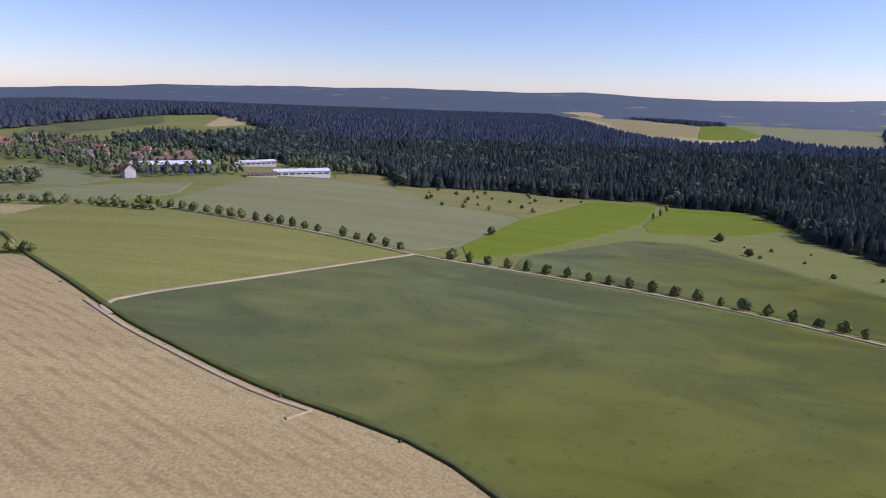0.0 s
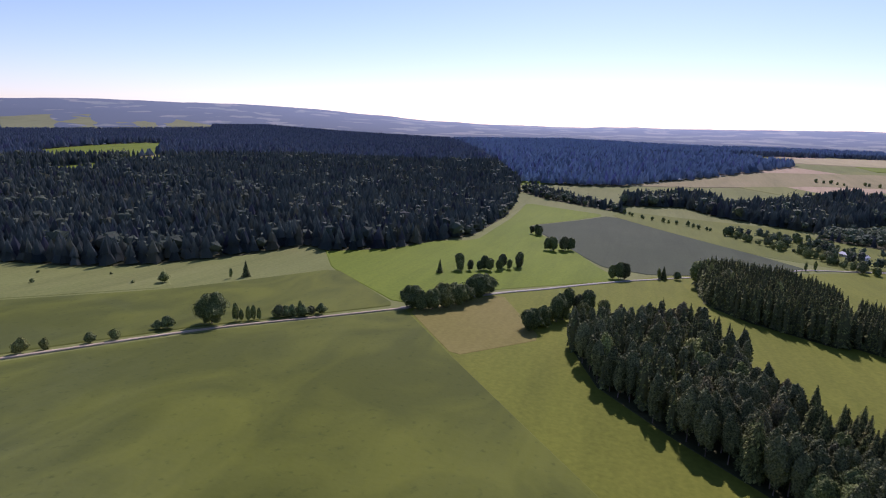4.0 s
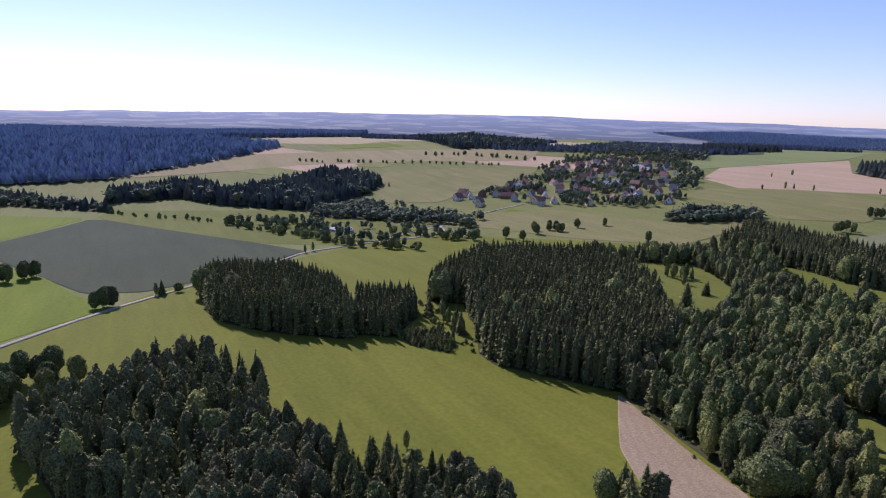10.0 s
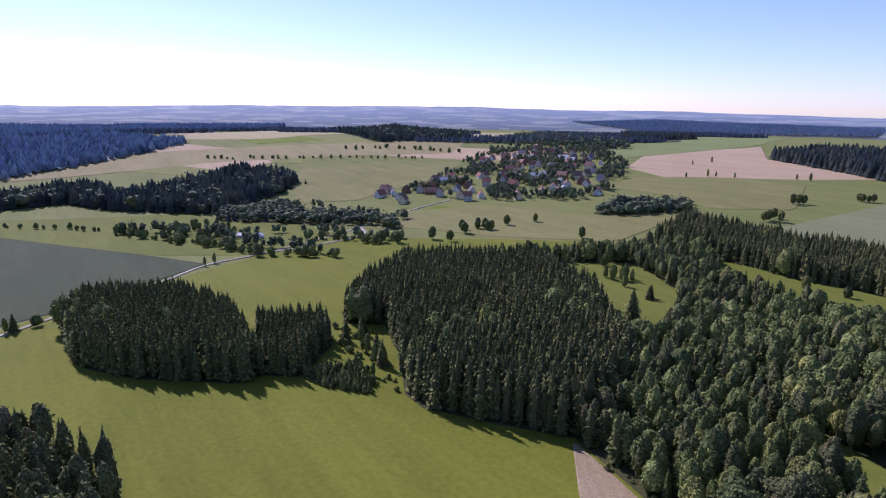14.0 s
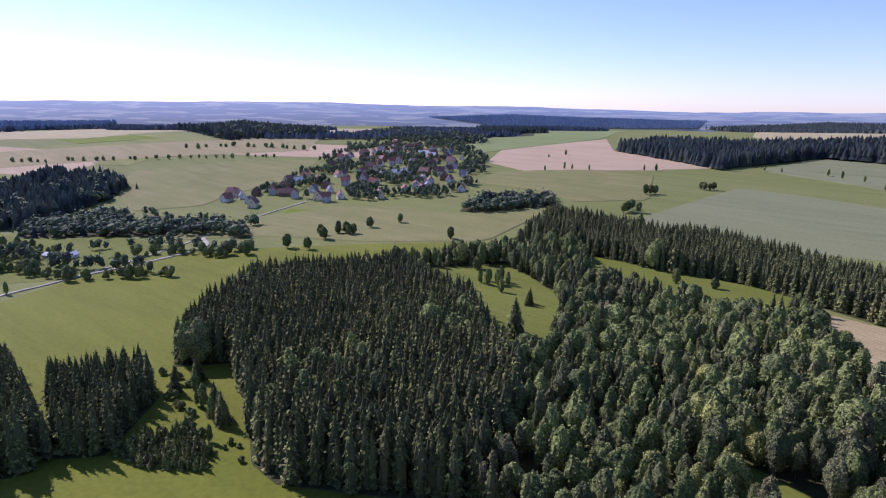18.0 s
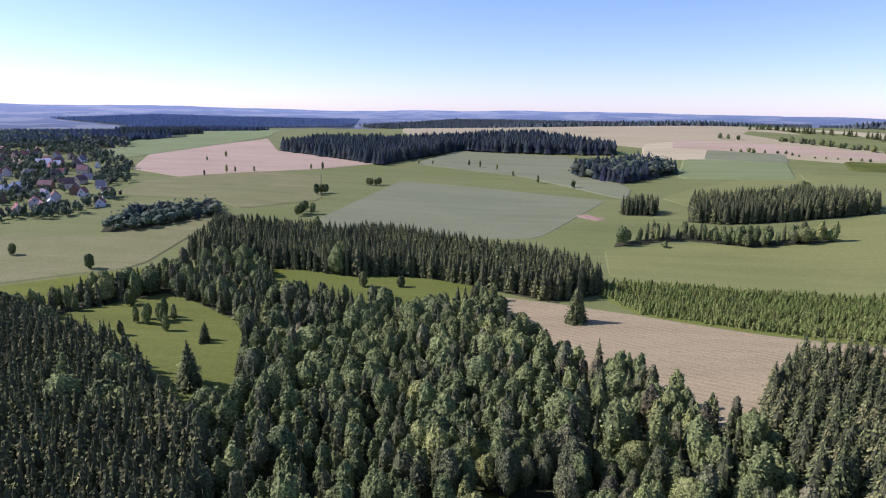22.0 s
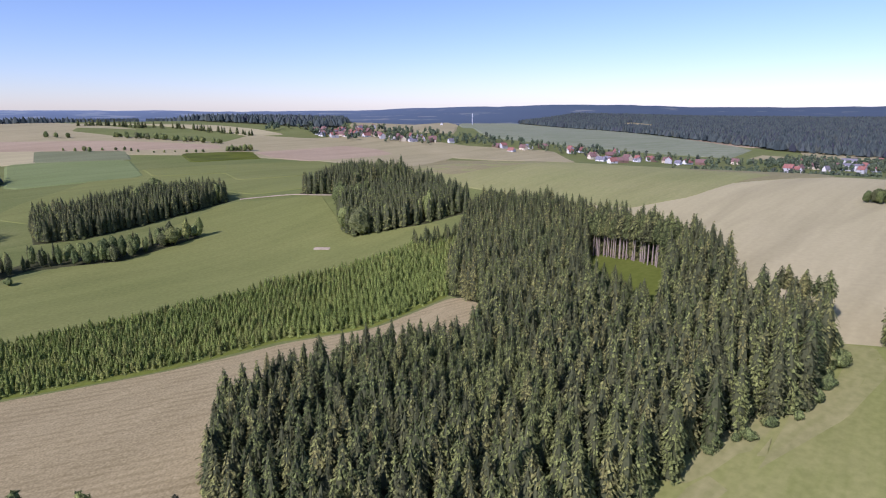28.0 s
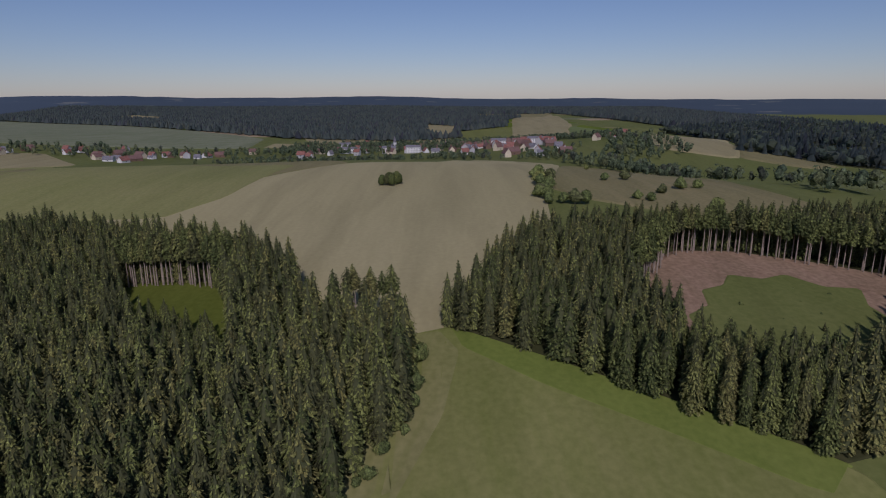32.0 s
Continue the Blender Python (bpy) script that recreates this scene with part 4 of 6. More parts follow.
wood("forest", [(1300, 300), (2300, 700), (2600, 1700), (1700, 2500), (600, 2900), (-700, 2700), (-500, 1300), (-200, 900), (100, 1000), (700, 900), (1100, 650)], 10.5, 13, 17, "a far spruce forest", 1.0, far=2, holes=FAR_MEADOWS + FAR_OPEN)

# a plantation of young spruces in rows
PLANTATION = [(126, -378), (109, -348), (64, -325), (28, -312), (3, -288), (-33, -283), (-60, -302), (-99, -330), (-109, -340), (-89, -366), (-19, -388), (34, -396), (97, -403), (124, -400)]
u, w = np.meshgrid(np.arange(-150, 150, 2.3), np.arange(-150, 150, 1.7), indexing="ij")
ca, sa = math.cos(radians(-36)), math.sin(radians(-36))
px, py = (ca * u - sa * w + 10).ravel(), (sa * u + ca * w - 345).ravel()
px, py = px + rng.normal(0, 0.42, px.size), py + rng.normal(0, 0.5, py.size)
ok = inside(px, py, PLANTATION) & (rng.uniform(0, 1, px.size) > 0.05)
yp = np.stack([px[ok], py[ok]], 1)
joined("plantation", [(YOUNG_SPRUCE, yp, rng.uniform(3.0, 5.4, len(yp)) * np.array([1 + 0.3 * noise.noise((x * 0.05, y * 0.05, 4.0)) for x, y in yp]), rng.uniform(0.95, 1.35, len(yp)))], [YOUNG, BARK], "young bright green spruces planted in rows")
sheet("plantation_floor", PLANTATION, GLADE_GRASS, "rough grass between the young spruces", "ground", up=0.4)

# ---- glades, clearings and far fields ----
for g in (GLADE, GLADE_BACK, GLADE_SIDE):
    sheet("glade", g, GLADE_GRASS, "sunny yellow-green glade inside the wood", "meadow", up=0.9)
sheet("clearing", [(-91, -249), (-88, -236), (-81, -215), (-68, -206), (-30, -193), (-18, -192), (-28, -210), (-47, -224), (-76, -247)], GLADE_GRASS, "small grassy felled patch inside the wood", "clearing", up=0.95)
sheet("clearing", [(-56, -80), (-76, -73), (-94, -57), (-94, -38), (-84, -14), (-73, 4), (-58, 0), (-32, -24), (-15, -46), (-14, -60), (-20, -74), (-34, -81)], BARE, "reddish felled ground strewn with brushwood", "clearing", up=0.95)
sheet("clearing", [(-44, -72), (-50, -64), (-60, -62), (-64, -54), (-72, -49), (-69, -40), (-73, -31), (-64, -24), (-63, -14), (-52, -19), (-44, -18), (-22, -40), (-18, -58), (-26, -72)], MEADOW, "grass coming up on the felled ground", "clearing", up=1.1)
sheet("bare_patch", [(-66, -425), (-70, -416), (-72, -418), (-68, -427)], DUST, "small pale sandy patch in the pasture", "patch", up=0.5, round_times=2)
sheet("bare_patch", [(134, -585), (118, -571), (112, -575), (126, -590)], BARE, "small reddish bare patch in the grain", "patch", up=0.6, round_times=2)
sheet("field", [(574, -299), (640, -380), (576, -393), (519, -348)], BRIGHT, "green garden field below the village", up=0.4)
sheet("field", [(574, -587), (593, -660), (523, -738), (429, -751), (366, -596), (418, -546), (458, -575)], ROUGH, "dry rough meadow beside the village", up=0.5)
sheet("field", [(1122, 37), (1173, -31), (1295, -213), (1269, -415), (1230, -649), (1238, -881), (983, -649), (1087, -453), (1142, -273), (1132, -103)], PALE, "dry tan meadow on the far slope", up=0.8, cell=40)
sheet("field", [(884, -311), (1003, -376), (974, -493), (881, -598), (774, -480), (762, -384), (734, -337), (767, -279)], ROUGH, "pale rough pasture above the stream", up=0.6, cell=30)
sheet("field", [(620, -240), (560, -300), (470, -330), (395, -380), (420, -520), (470, -440), (540, -440), (600, -410), (640, -330)], ROUGH, "rough sloping meadow below the village", up=0.5)
sheet("field", [(1488, -248), (2010, -713), (1635, -769), (1391, -458)], TAN, "pale far grain field", up=1.2, cell=60)
sheet("field", [(1235, -895), (1681, -1241), (1644, -1508), (1089, -972)], TAN, "pale far grain field behind the village", up=1.2, cell=60)
sheet("field", [(932, -1130), (901, -1205), (1088, -1468), (1161, -1472)], ROOT, "dark crop rectangle in the green field", up=1.6, cell=40)
sheet("field", [(-582, 808), (-641, 943), (-608, 1055), (-560, 1207), (-497, 1068), (-547, 850)], CORN, "green hillside field above the town", up=1.0, cell=50)
sheet("field", [(-415, 1034), (-462, 1273), (-362, 1381), (-252, 1335), (-321, 1180)], TAN, "tan hillside field in the forest", up=1.0, cell=50)
for pts, m, text in zip(FAR_OPEN, (TAN, CORN_GREY, CORN_GREY, BRIGHT), ("far tan fields between the forests", "far pale meadows by a small town", "far pale green meadows", "green meadow let into the forest")):
    sheet("field", pts, m, text, up=0.75, cell=60)
sheet("field", FAR_MEADOWS[1], PALE, "far tan field behind the forest", up=1.0, cell=60)
sheet("field", FAR_MEADOWS[2], BRIGHT, "far green field behind the forest", up=1.2, cell=60)
sheet("field", FAR_MEADOWS[3], CORN_GREY, "far pale meadows round a small town", up=1.0, cell=60)
sheet("field", FAR_MEADOWS[0], BRIGHT, "bright green meadow inside the forest", up=1.0, cell=50)
sheet("field", [(2043, 2777), (2342, 2744), (2413, 1823), (2155, 2110)], CORN_GREY, "far pale green meadow", up=1.5, cell=60)
sheet("field", [(-590, -1065), (-1300, -1900), (-1900, -2050), (-1750, -1850), (-760, -950), (-690, -985)], TAN, "tan hill field above the village row", up=1.2, cell=50)
sheet("field", [(-1850, -1930), (-2000, -1750), (-1660, -1183), (-1272, -552), (-1048, -521), (-937, -704), (-780, -890)], field_material("striped_slope", (0.230, 0.245, 0.140), (0.275, 0.280, 0.170), (0.170, 0.205, 0.085), 40, rows=40, row_depth=0.6), "long striped pale green slope behind the houses", up=1.2, cell=50)
sheet("field", [(-2176, -1436), (-2360, -1377), (-2216, -1208), (-1850, -1053)], TAN, "pale clearing in the far forest", up=2.0, cell=60)
sheet("field", [(-1714, -198), (-1646, -125), (-1290, -144), (-1449, -195)], TAN, "straw-coloured slope field above the town", up=1.2, cell=50)
sheet("field", [(-1239, 9), (-1987, 84), (-2512, 289), (-1654, 197), (-1270, 138), (-1096, 65)], TAN, "straw-coloured hill fields above the town", up=1.2, cell=50)
sheet("field", [(-1213, 296), (-900, 320), (-737, 247), (-600, 190), (-634, 116)], MOWN, "straw-coloured field by the edge of town", up=1.2, cell=40)
sheet("field", [(-1183, 122), (-1575, 223), (-1310, 282), (-900, 150)], BRIGHT, "green slope field above the town", up=1.4, cell=40)
sheet("field", [(-460, -30), (-467, -12), (-442, 60), (-234, 28), (-140, 36), (-120, 0), (-176, -71), (-202, -82)], PALE, "yellow-green pasture with bushes", up=0.5)


def still(n, l, p):
    p.inputs["Base Color"].default_value = (0.05, 0.07, 0.08, 1)
    p.inputs["Specular IOR Level"].default_value = 0.5


WATER = material("still_water", still, 0.06)
sheet("water", [(1660, -70), (1740, -100), (1860, -190), (1830, -225), (1700, -160)], WATER, "pale shining pond among the far woods", "pond", up=2.0, cell=400)
ribbon("road", [(619, -303), (600, -270), (560, -245), (545, -150)], 4.0, TAR, "pale village lane", "road", up=0.6)
ribbon("road", [(-102, -582), (-119, -571), (-136, -555), (-144, -534), (-152, -514)], 2.2, DUST, "pale farm path across the pasture", "road", up=0.55)

sheet("field", [(-216, -508), (-300, -600), (-444, -712), (-640, -640), (-560, -560), (-338, -314), (-320, -244), (-206, -256), (-174, -276), (-200, -400)], field_material("hill_meadow", (0.252, 0.255, 0.086), (0.310, 0.285, 0.112), (0.205, 0.222, 0.060), 15), "yellow-green dry meadow over the hill", up=0.35)
sheet("field", [(-578, -897), (-756, -714), (-631, -591), (-560, -708), (-512, -828)], TAN, "straw-coloured field by the village row", up=0.6, cell=30)
sheet("field", [(-468, -782), (-571, -675), (-339, -439), (-234, -462), (-246, -540)], PALE, "pale grey-green field on the hill", up=0.6, cell=30)
sheet("field", [(53, -667), (22, -713), (-89, -827), (-211, -828), (-268, -694), (-190, -560), (-120, -590), (-114, -627), (-60, -655), (-25, -640), (37, -630)], PASTURE, "green pasture behind the copse", up=0.4)

# the plateau's strips
for pts, m, text in (([(-18, -958), (-132, -913), (-101, -784), (16, -795)], CLOVER, "bright green field on the plateau"),
                     ([(-63, -1037), (-154, -985), (-136, -918), (-43, -954)], CORN_GREY, "pale grey-green strip on the plateau"),
                     ([(-34, -1152), (-169, -1084), (-285, -977), (-267, -950), (-155, -988), (-64, -1040), (-18, -1061)], STUBBLE_PINK, "pinkish stubble strip on the plateau"),
                     ([(-207, -932), (-298, -913), (-279, -860), (-190, -863)], CORN, "dark green field on the plateau"),
                     ([(-298, -907), (-461, -914), (-493, -865), (-487, -826), (-334, -818), (-300, -856)], STUBBLE_PINK, "pale tan stubble on the plateau"),
                     ([(-183, -1272), (-285, -1151), (-367, -1049), (-301, -1004), (-247, -1056), (-193, -1131), (-160, -1222)], MEADOW, "yellow-green strip between two hedges"),
                     ([(-201, -1373), (-298, -1289), (-389, -1208), (-422, -1117), (-432, -1046), (-373, -1048), (-348, -1136), (-297, -1270)], MOWN, "pale straw field behind a hedge"),
                     ([(-121, -833), (-212, -815), (-341, -813), (-326, -752), (-213, -662), (-157, -688), (-177, -752), (-110, -779)], PASTURE, "soft green pasture on the plateau"),
                     ([(17, -1110), (-30, -1131), (-18, -1061), (-64, -1040), (-41, -948), (35, -970)], MOWN, "straw-coloured patch on the plateau")):
    sheet("field", pts, m, text, up=0.85, cell=24)

for pts, m, text in (([(-1653, -180), (-1639, -111), (-1294, -126), (-1380, -153)], TAN, "straw-coloured hill strip above the town"), ([(-1630, 65), (-2223, 275), (-1579, 201), (-1160, 89), (-1298, 36)], TAN, "pale hill field above the town"), ([(-1534, 192), (-1237, 263), (-900, 150), (-1236, 133)], CLOVER, "green hill field above the town"),
                     ([(-1448, -118), (-1576, 31), (-1228, 2), (-1195, -91)], PASTURE, "grassy hill slope above the town"), ([(-2400, -24), (-2400, 286), (-2073, 199), (-2022, -23)], PALE, "dry hilltop meadow"), ([(-1136, 284), (-658, 230), (-558, 177), (-622, 118)], TAN, "straw-coloured slope field by the town"),
                     ([(-636, 219), (-604, 244), (-525, 268), (-501, 231), (-561, 191)], PALE, "dry strip below the straw field")):
    sheet("field", pts, m, text, up=1.5, cell=40)

# ---- patchwork of far fields ----
LOTS = [(TAN, "tan far field"), (CORN_GREY, "grey-green far field"), (PALE, "dry far meadow"), (PASTURE, "green far pasture"), (STUBBLE_PINK, "pale stubble far field"), (BRIGHT, "green far field")]
for k in range(120):
    a = radians(rng.uniform(205, 318) if k < 84 else rng.uniform(60, 120))
    r = math.sqrt(rng.uniform(1150 ** 2, 2380 ** 2))
    x, y = -math.sin(a) * r, math.cos(a) * r
    if (-700 < x < 400 and y > -1500) or (600 < x < 1450 and -2000 < y < -700):
        continue
    L, W, t = rng.uniform(90, 210), rng.uniform(45, 95), radians(rng.choice([20, 110]) + rng.normal(0, 12))
    m, text = LOTS[k % 6]
    sheet("far_field", [(x + math.cos(t) * L * i - math.sin(t) * W * j, y + math.sin(t) * L * i + math.cos(t) * W * j) for i, j in ((-1, -1), (1, -0.9), (0.9, 1), (-1, 0.9))], m, text, up=0.6, cell=70, round_times=0)

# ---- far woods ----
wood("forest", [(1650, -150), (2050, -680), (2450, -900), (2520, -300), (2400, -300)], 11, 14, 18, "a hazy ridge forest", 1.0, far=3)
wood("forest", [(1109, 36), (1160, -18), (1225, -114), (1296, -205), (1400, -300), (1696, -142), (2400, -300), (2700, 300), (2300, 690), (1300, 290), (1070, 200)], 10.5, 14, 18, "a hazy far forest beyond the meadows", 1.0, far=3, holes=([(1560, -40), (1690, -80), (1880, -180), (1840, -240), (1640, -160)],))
wood("wood", [(919, 33), (937, -51), (858, -96), (790, -160), (766, -186), (800, -215), (850, -290), (905, -330), (972, -333), (1040, -286), (1000, -223), (940, -117), (1040, -81), (983, 32)], 6.5, 14, 20, "a dark spruce wood by the stream", 0.8, far=True)
wood("wood", [(985, 190), (930, 150), (860, 40), (840, 26), (880, 30), (960, 100), (1040, 180)], 7.0, 9, 15, "a belt of trees along the stream", 0.5, far=True)
wood("wood", [(730, -170), (661, -230), (592, -282), (560, -290), (600, -305), (640, -300), (690, -255), (770, -265), (770, -185)], 6.5, 9, 14, "leafy trees along the brook", 0.1, 0.3, far=True)
wood("wood", [(480, -454), (456, -458), (419, -516), (440, -545), (482, -520), (492, -475)], 6.0, 10, 14, "a leafy copse beside the village", 0.05, 0.3, far=True)
wood("wood", [(1214, -626), (1210, -875), (1500, -1050), (2263, -1284), (1800, -800)], 14, 16, 22, "a far wood on the plateau", 0.8, far=True)
wood("wood", [(1006, -1166), (964, -1364), (1150, -1600), (1300, -1500)], 10, 14, 19, "a far spruce wood behind the green field", 0.9, far=True)
wood("wood", [(1165, -905), (829, -937), (900, -1030), (1400, -1250)], 12, 12, 18, "a far belt of trees behind the village", 0.3, far=True)
wood("forest", [(956, -2464), (700, -2200), (350, -1750), (24, -1600), (-150, -1560), (-400, -1700), (-984, -3200), (708, -3300)], 13, 13, 17, "a long dark forest along the plateau's rim", 1.0, far=4)
wood("forest", [(1500, -1900), (1836, -2163), (2329, -2379), (2200, -2900), (1200, -3200), (1000, -2500)], 13, 9, 12, "a far dark forest", 1.0, far=3)
wood("forest", [(-534, -1094), (-590, -1090), (-1300, -1950), (-1959, -2900), (-984, -3100), (-500, -1800), (-430, -1300)], 11, 13, 18, "a far forest behind the village row", 0.9, far=4)
wood("forest", [(-2040, -1750), (-1750, -1328), (-1400, -750), (-1290, -500), (-1240, -200), (-1350, 0), (-1900, 60), (-2500, 300), (-1700, 400), (-1300, 420), (-1500, 800), (-2900, 900), (-3200, -600), (-2900, -2000)], 11, 15, 19, "a wide dark forest behind the town", 0.97, far=4,
     holes=([(-1714, -198), (-1646, -125), (-1290, -144), (-1449, -195)], [(-1653, -180), (-1639, -111), (-1294, -126), (-1380, -153)], [(-1630, 65), (-2223, 275), (-1579, 201), (-1160, 89), (-1298, 36)], [(-1534, 192), (-1237, 263), (-900, 150), (-1236, 133)], [(-1448, -118), (-1576, 31), (-1228, 2), (-1195, -91)], [(-2400, -24), (-2400, 286), (-2073, 199), (-2022, -23)], [(-2176, -1436), (-2360, -1377), (-2216, -1208), (-1850, -1053)]))
wood("forest", [(-455, 826), (-420, 770), (-332, 760), (-200, 690), (-125, 655), (-70, 640), (-66, 720), (-200, 900), (-201, 1062), (-289, 995), (-342, 940), (-365, 888), (-418, 905)], 7.5, 10, 16, "a mixed wood behind the town", 0.55, far=True)
sheet("field", [(-106, 572), (-52, 556), (-56, 596), (-72, 640), (-122, 648)], ROUGH, "dry brownish meadow beside the hall", up=0.5)
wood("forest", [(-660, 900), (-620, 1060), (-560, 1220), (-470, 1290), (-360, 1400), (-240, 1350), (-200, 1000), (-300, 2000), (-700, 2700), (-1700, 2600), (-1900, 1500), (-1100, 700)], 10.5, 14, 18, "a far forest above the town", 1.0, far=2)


for k in range(34):
    a, r = radians(rng.uniform(212, 318)), rng.uniform(1350, 2360)
    x, y = -math.sin(a) * r, math.cos(a) * r
    L, W = rng.uniform(70, 210), rng.uniform(22, 50)
    t = a + rng.normal(0, 0.35)
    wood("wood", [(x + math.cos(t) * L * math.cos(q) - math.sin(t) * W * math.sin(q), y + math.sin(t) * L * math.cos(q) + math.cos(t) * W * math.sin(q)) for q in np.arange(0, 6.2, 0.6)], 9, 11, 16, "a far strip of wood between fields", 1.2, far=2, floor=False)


# ---- single trees and bushes ----
def along(pts, gap, spread):
    c = line_of(pts, gap)
    return c + rng.normal(0, spread, c.shape)


WIDE_SPRUCE = [needles(700, s, w, 0.03, 0.024, 17, 1.0) for s, w in ((85, 0.25), (86, 0.21))]
LIMES = [source("lime_tree", egg(560, s, w, 0.0, 0.036, 0.42, 13, 10), FIELD_LEAF, 7, 0.4, 0.16, "small round green lime tree beside the road", "tree", "avenue along the road") for s, w in ((81, 0.50), (82, 0.44), (87, 0.54))]
OAKS = [source("oak_tree", egg(1400, s, 0.50, 0.02, 0.026, 0.45, 16, 14), FIELD_LEAF, 14, 0.4, 0.35, "large spreading dark green oak", "tree", "field trees") for s in (83, 84)]
ASHES = [source("ash_tree", s, FIELD_LEAF, 12, 0.4, 0.2, "leafy green tree standing in the meadow", "tree", "meadow trees") for s in (NEAR_BROAD[0], NEAR_BROAD[2])]
SLIMS = [source("poplar_tree", s, LEAF, 10, 0.5, 0.14, "slender light green tree in the meadow", "tree", "meadow trees") for s in NEAR_SLIM]
BUSHES = [source("bush", s, FIELD_LEAF, 3, 0.3, 0.06, "round green bush in the grass", "bush", "bushes in the grass") for s in BUSH]
FIRS = [source("fir_tree", s, NEEDLE, 10, 0.5, 0.15, "dark green spruce standing alone", "spruce", "lone spruces") for s in WIDE_SPRUCE]
lime_line = line_of([(-170, 336), (-106, 306), (-63, 288), (-14, 261), (27, 252), (77, 242), (118, 227), (154, 208), (172, 197)], 7.6)
plant(LIMES, [p for i, p in enumerate(lime_line) if i not in (16, 22, 23)], 0.58, 0.86)
plant(BUSHES, [(-195, 334), (-184, 334), (-172, 334), (-188, 337), (-226, 337), (-216, 336), (-244, 340), (-152, 203), (-146, 203), (-149, 206), (25, 331), (182, 394), (180, 350), (263, 256), (191, 191), (189, 194), (224, 163), (228, 159), (232, 156), (237, 150), (262, 63), (283, 57), (432, -10), (441, -24), (409, 247), (196, -50), (77, -493), (146, -296), (163, -327)], 1.2, 2.2)
plant(BUSHES, [(-251, 334), (-245, 332), (-229, 328), (-225, 328), (-220, 327), (-216, 327), (-211, 325), (-203, 327), (-194, 324), (-189, 322), (-184, 321), (-179, 321), (-173, 319), (-167, 317), (-162, 316), (-156, 314)], 1.1, 1.7)
plant(BUSHES, scatter([(-47, 534), (4, 568), (114, 583), (133, 570), (55, 421), (-9, 446)], 26), 0.8, 1.4)
plant(BUSHES, scatter([(280, 340), (270, 400), (215, 420), (140, 398), (155, 372), (255, 245), (300, 290)], 34), 0.5, 1.0)
plant(BUSHES, along(DITCH[3:14], 10, 0.5), 0.16, 0.36)
plant(OAKS, [(204, 181)], 1.0, 1.1)
plant(OAKS, [(267, 119), (267, 115), (270, 110), (276, 106), (283, 102), (292, 99), (303, 96), (314, 94)], 0.7, 1.0)
plant(ASHES, [(364, 122), (370, 117), (374, 112), (377, 106), (383, 101), (391, 96), (398, 91)], 0.6, 0.85)
plant(ASHES, [(293, 53), (301, 50), (301, 45), (303, 41), (279, 53)], 0.85, 1.1)
plant(OAKS, [(260, 62), (269, 58), (280, 55)], 0.55, 0.85)
plant(SLIMS, [(212, 173), (214, 171), (217, 168)], 0.55, 0.75)
plant(BUSHES, [(224, 164), (226, 161), (228, 158), (230, 155), (233, 153)], 1.3, 2.0)
for cx, cy, n, r, lo, hi in ((579, 107, 5, 5, 0.7, 0.95), (497, 82, 4, 4, 0.85, 1.1), (508, 70, 4, 4, 0.85, 1.1), (407, 25, 5, 4, 0.75, 1.0), (374, -628, 5, 6, 0.7, 0.95), (346, -688, 4, 6, 0.6, 0.85), (353, -540, 5, 10, 0.6, 0.9), (288, 46, 6, 7, 0.8, 1.1), (507, -340, 6, 12, 0.6, 0.9), (350, -476, 4, 8, 0.6, 0.9)):
    plant(ASHES, np.array((cx, cy)) + rng.normal(0, r * 0.7, (n, 2)), lo, hi)
plant(SLIMS, [(330, -302), (325, -306), (321, -299), (327, -296), (333, -297), (324, -301), (318, -303)], 0.85, 1.2)
plant(ASHES, [(352, -318), (230, -372), (250, -368)], 0.6, 0.9)
plant(OAKS, [(157, -133), (151, -144), (146, -133), (153, -155), (141, -120)], 1.0, 1.2)
plant(FIRS, [(156, -87), (153, -91), (151, -84)], 1.25, 1.5)
DEAD = [source("dead_spruce", WIDE_SPRUCE[1], DEAD_NEEDLE, 12, 0.6, 0.15, "reddish-brown dead spruce at the edge of the copse", "spruce")]
plant(DEAD, [(166, -50), (158, -52)], 0.95, 1.15)
plant(ASHES, [(150, -92), (157, -82)], 0.9, 1.1)
plant(BUSHES, along([(201, -139), (186, -133), (170, -128), (154, -122), (144, -119)], 3.0, 1.0), 0.4, 0.9)
plant(ASHES, [(369, 124), (380, 110), (393, 101), (405, 92), (135, -722), (504, -285), (487, -291), (510, -337), (503, -365), (494, -391), (420, -371), (504, -318)], 0.7, 1.0)
plant(SLIMS, [(211, 175), (216, 170), (231, 157), (286, 232), (426, 2), (205, -52), (164, 475), (180, 505), (197, 538), (313, -290), (329, -282), (379, -458), (338, -874), (319, -877), (269, -875), (253, -865), (229, -847), (205, -805), (173, -749)], 0.6, 1.0)
plant(SLIMS, [(549, -700), (539, -731), (530, -735), (510, -743), (453, -780), (440, -786), (624, -828), (620, -870), (527, -110), (533, -118), (542, -150)], 0.7, 1.0)
plant(FIRS, [(293, 227), (353, 132), (427, -1), (290, -283), (289, -280), (880, -330)], 0.8, 1.15)
plant(ASHES, np.array((-217, -166)) + rng.normal(0, 1, (14, 2)) * (2.2, 3.4), 0.45, 0.66)
plant(FIRS, np.array((-168, -488)) + rng.normal(0, 14, (24, 2)), 2.1, 2.6)
plant(FIRS, [(139, -331)], 1.95, 2.0)
plant(FIRS, scatter([(-30, -194), (-18, -193), (-27, -209), (-48, -222), (-58, -228), (-46, -206)], 3.6), 0.75, 1.1)
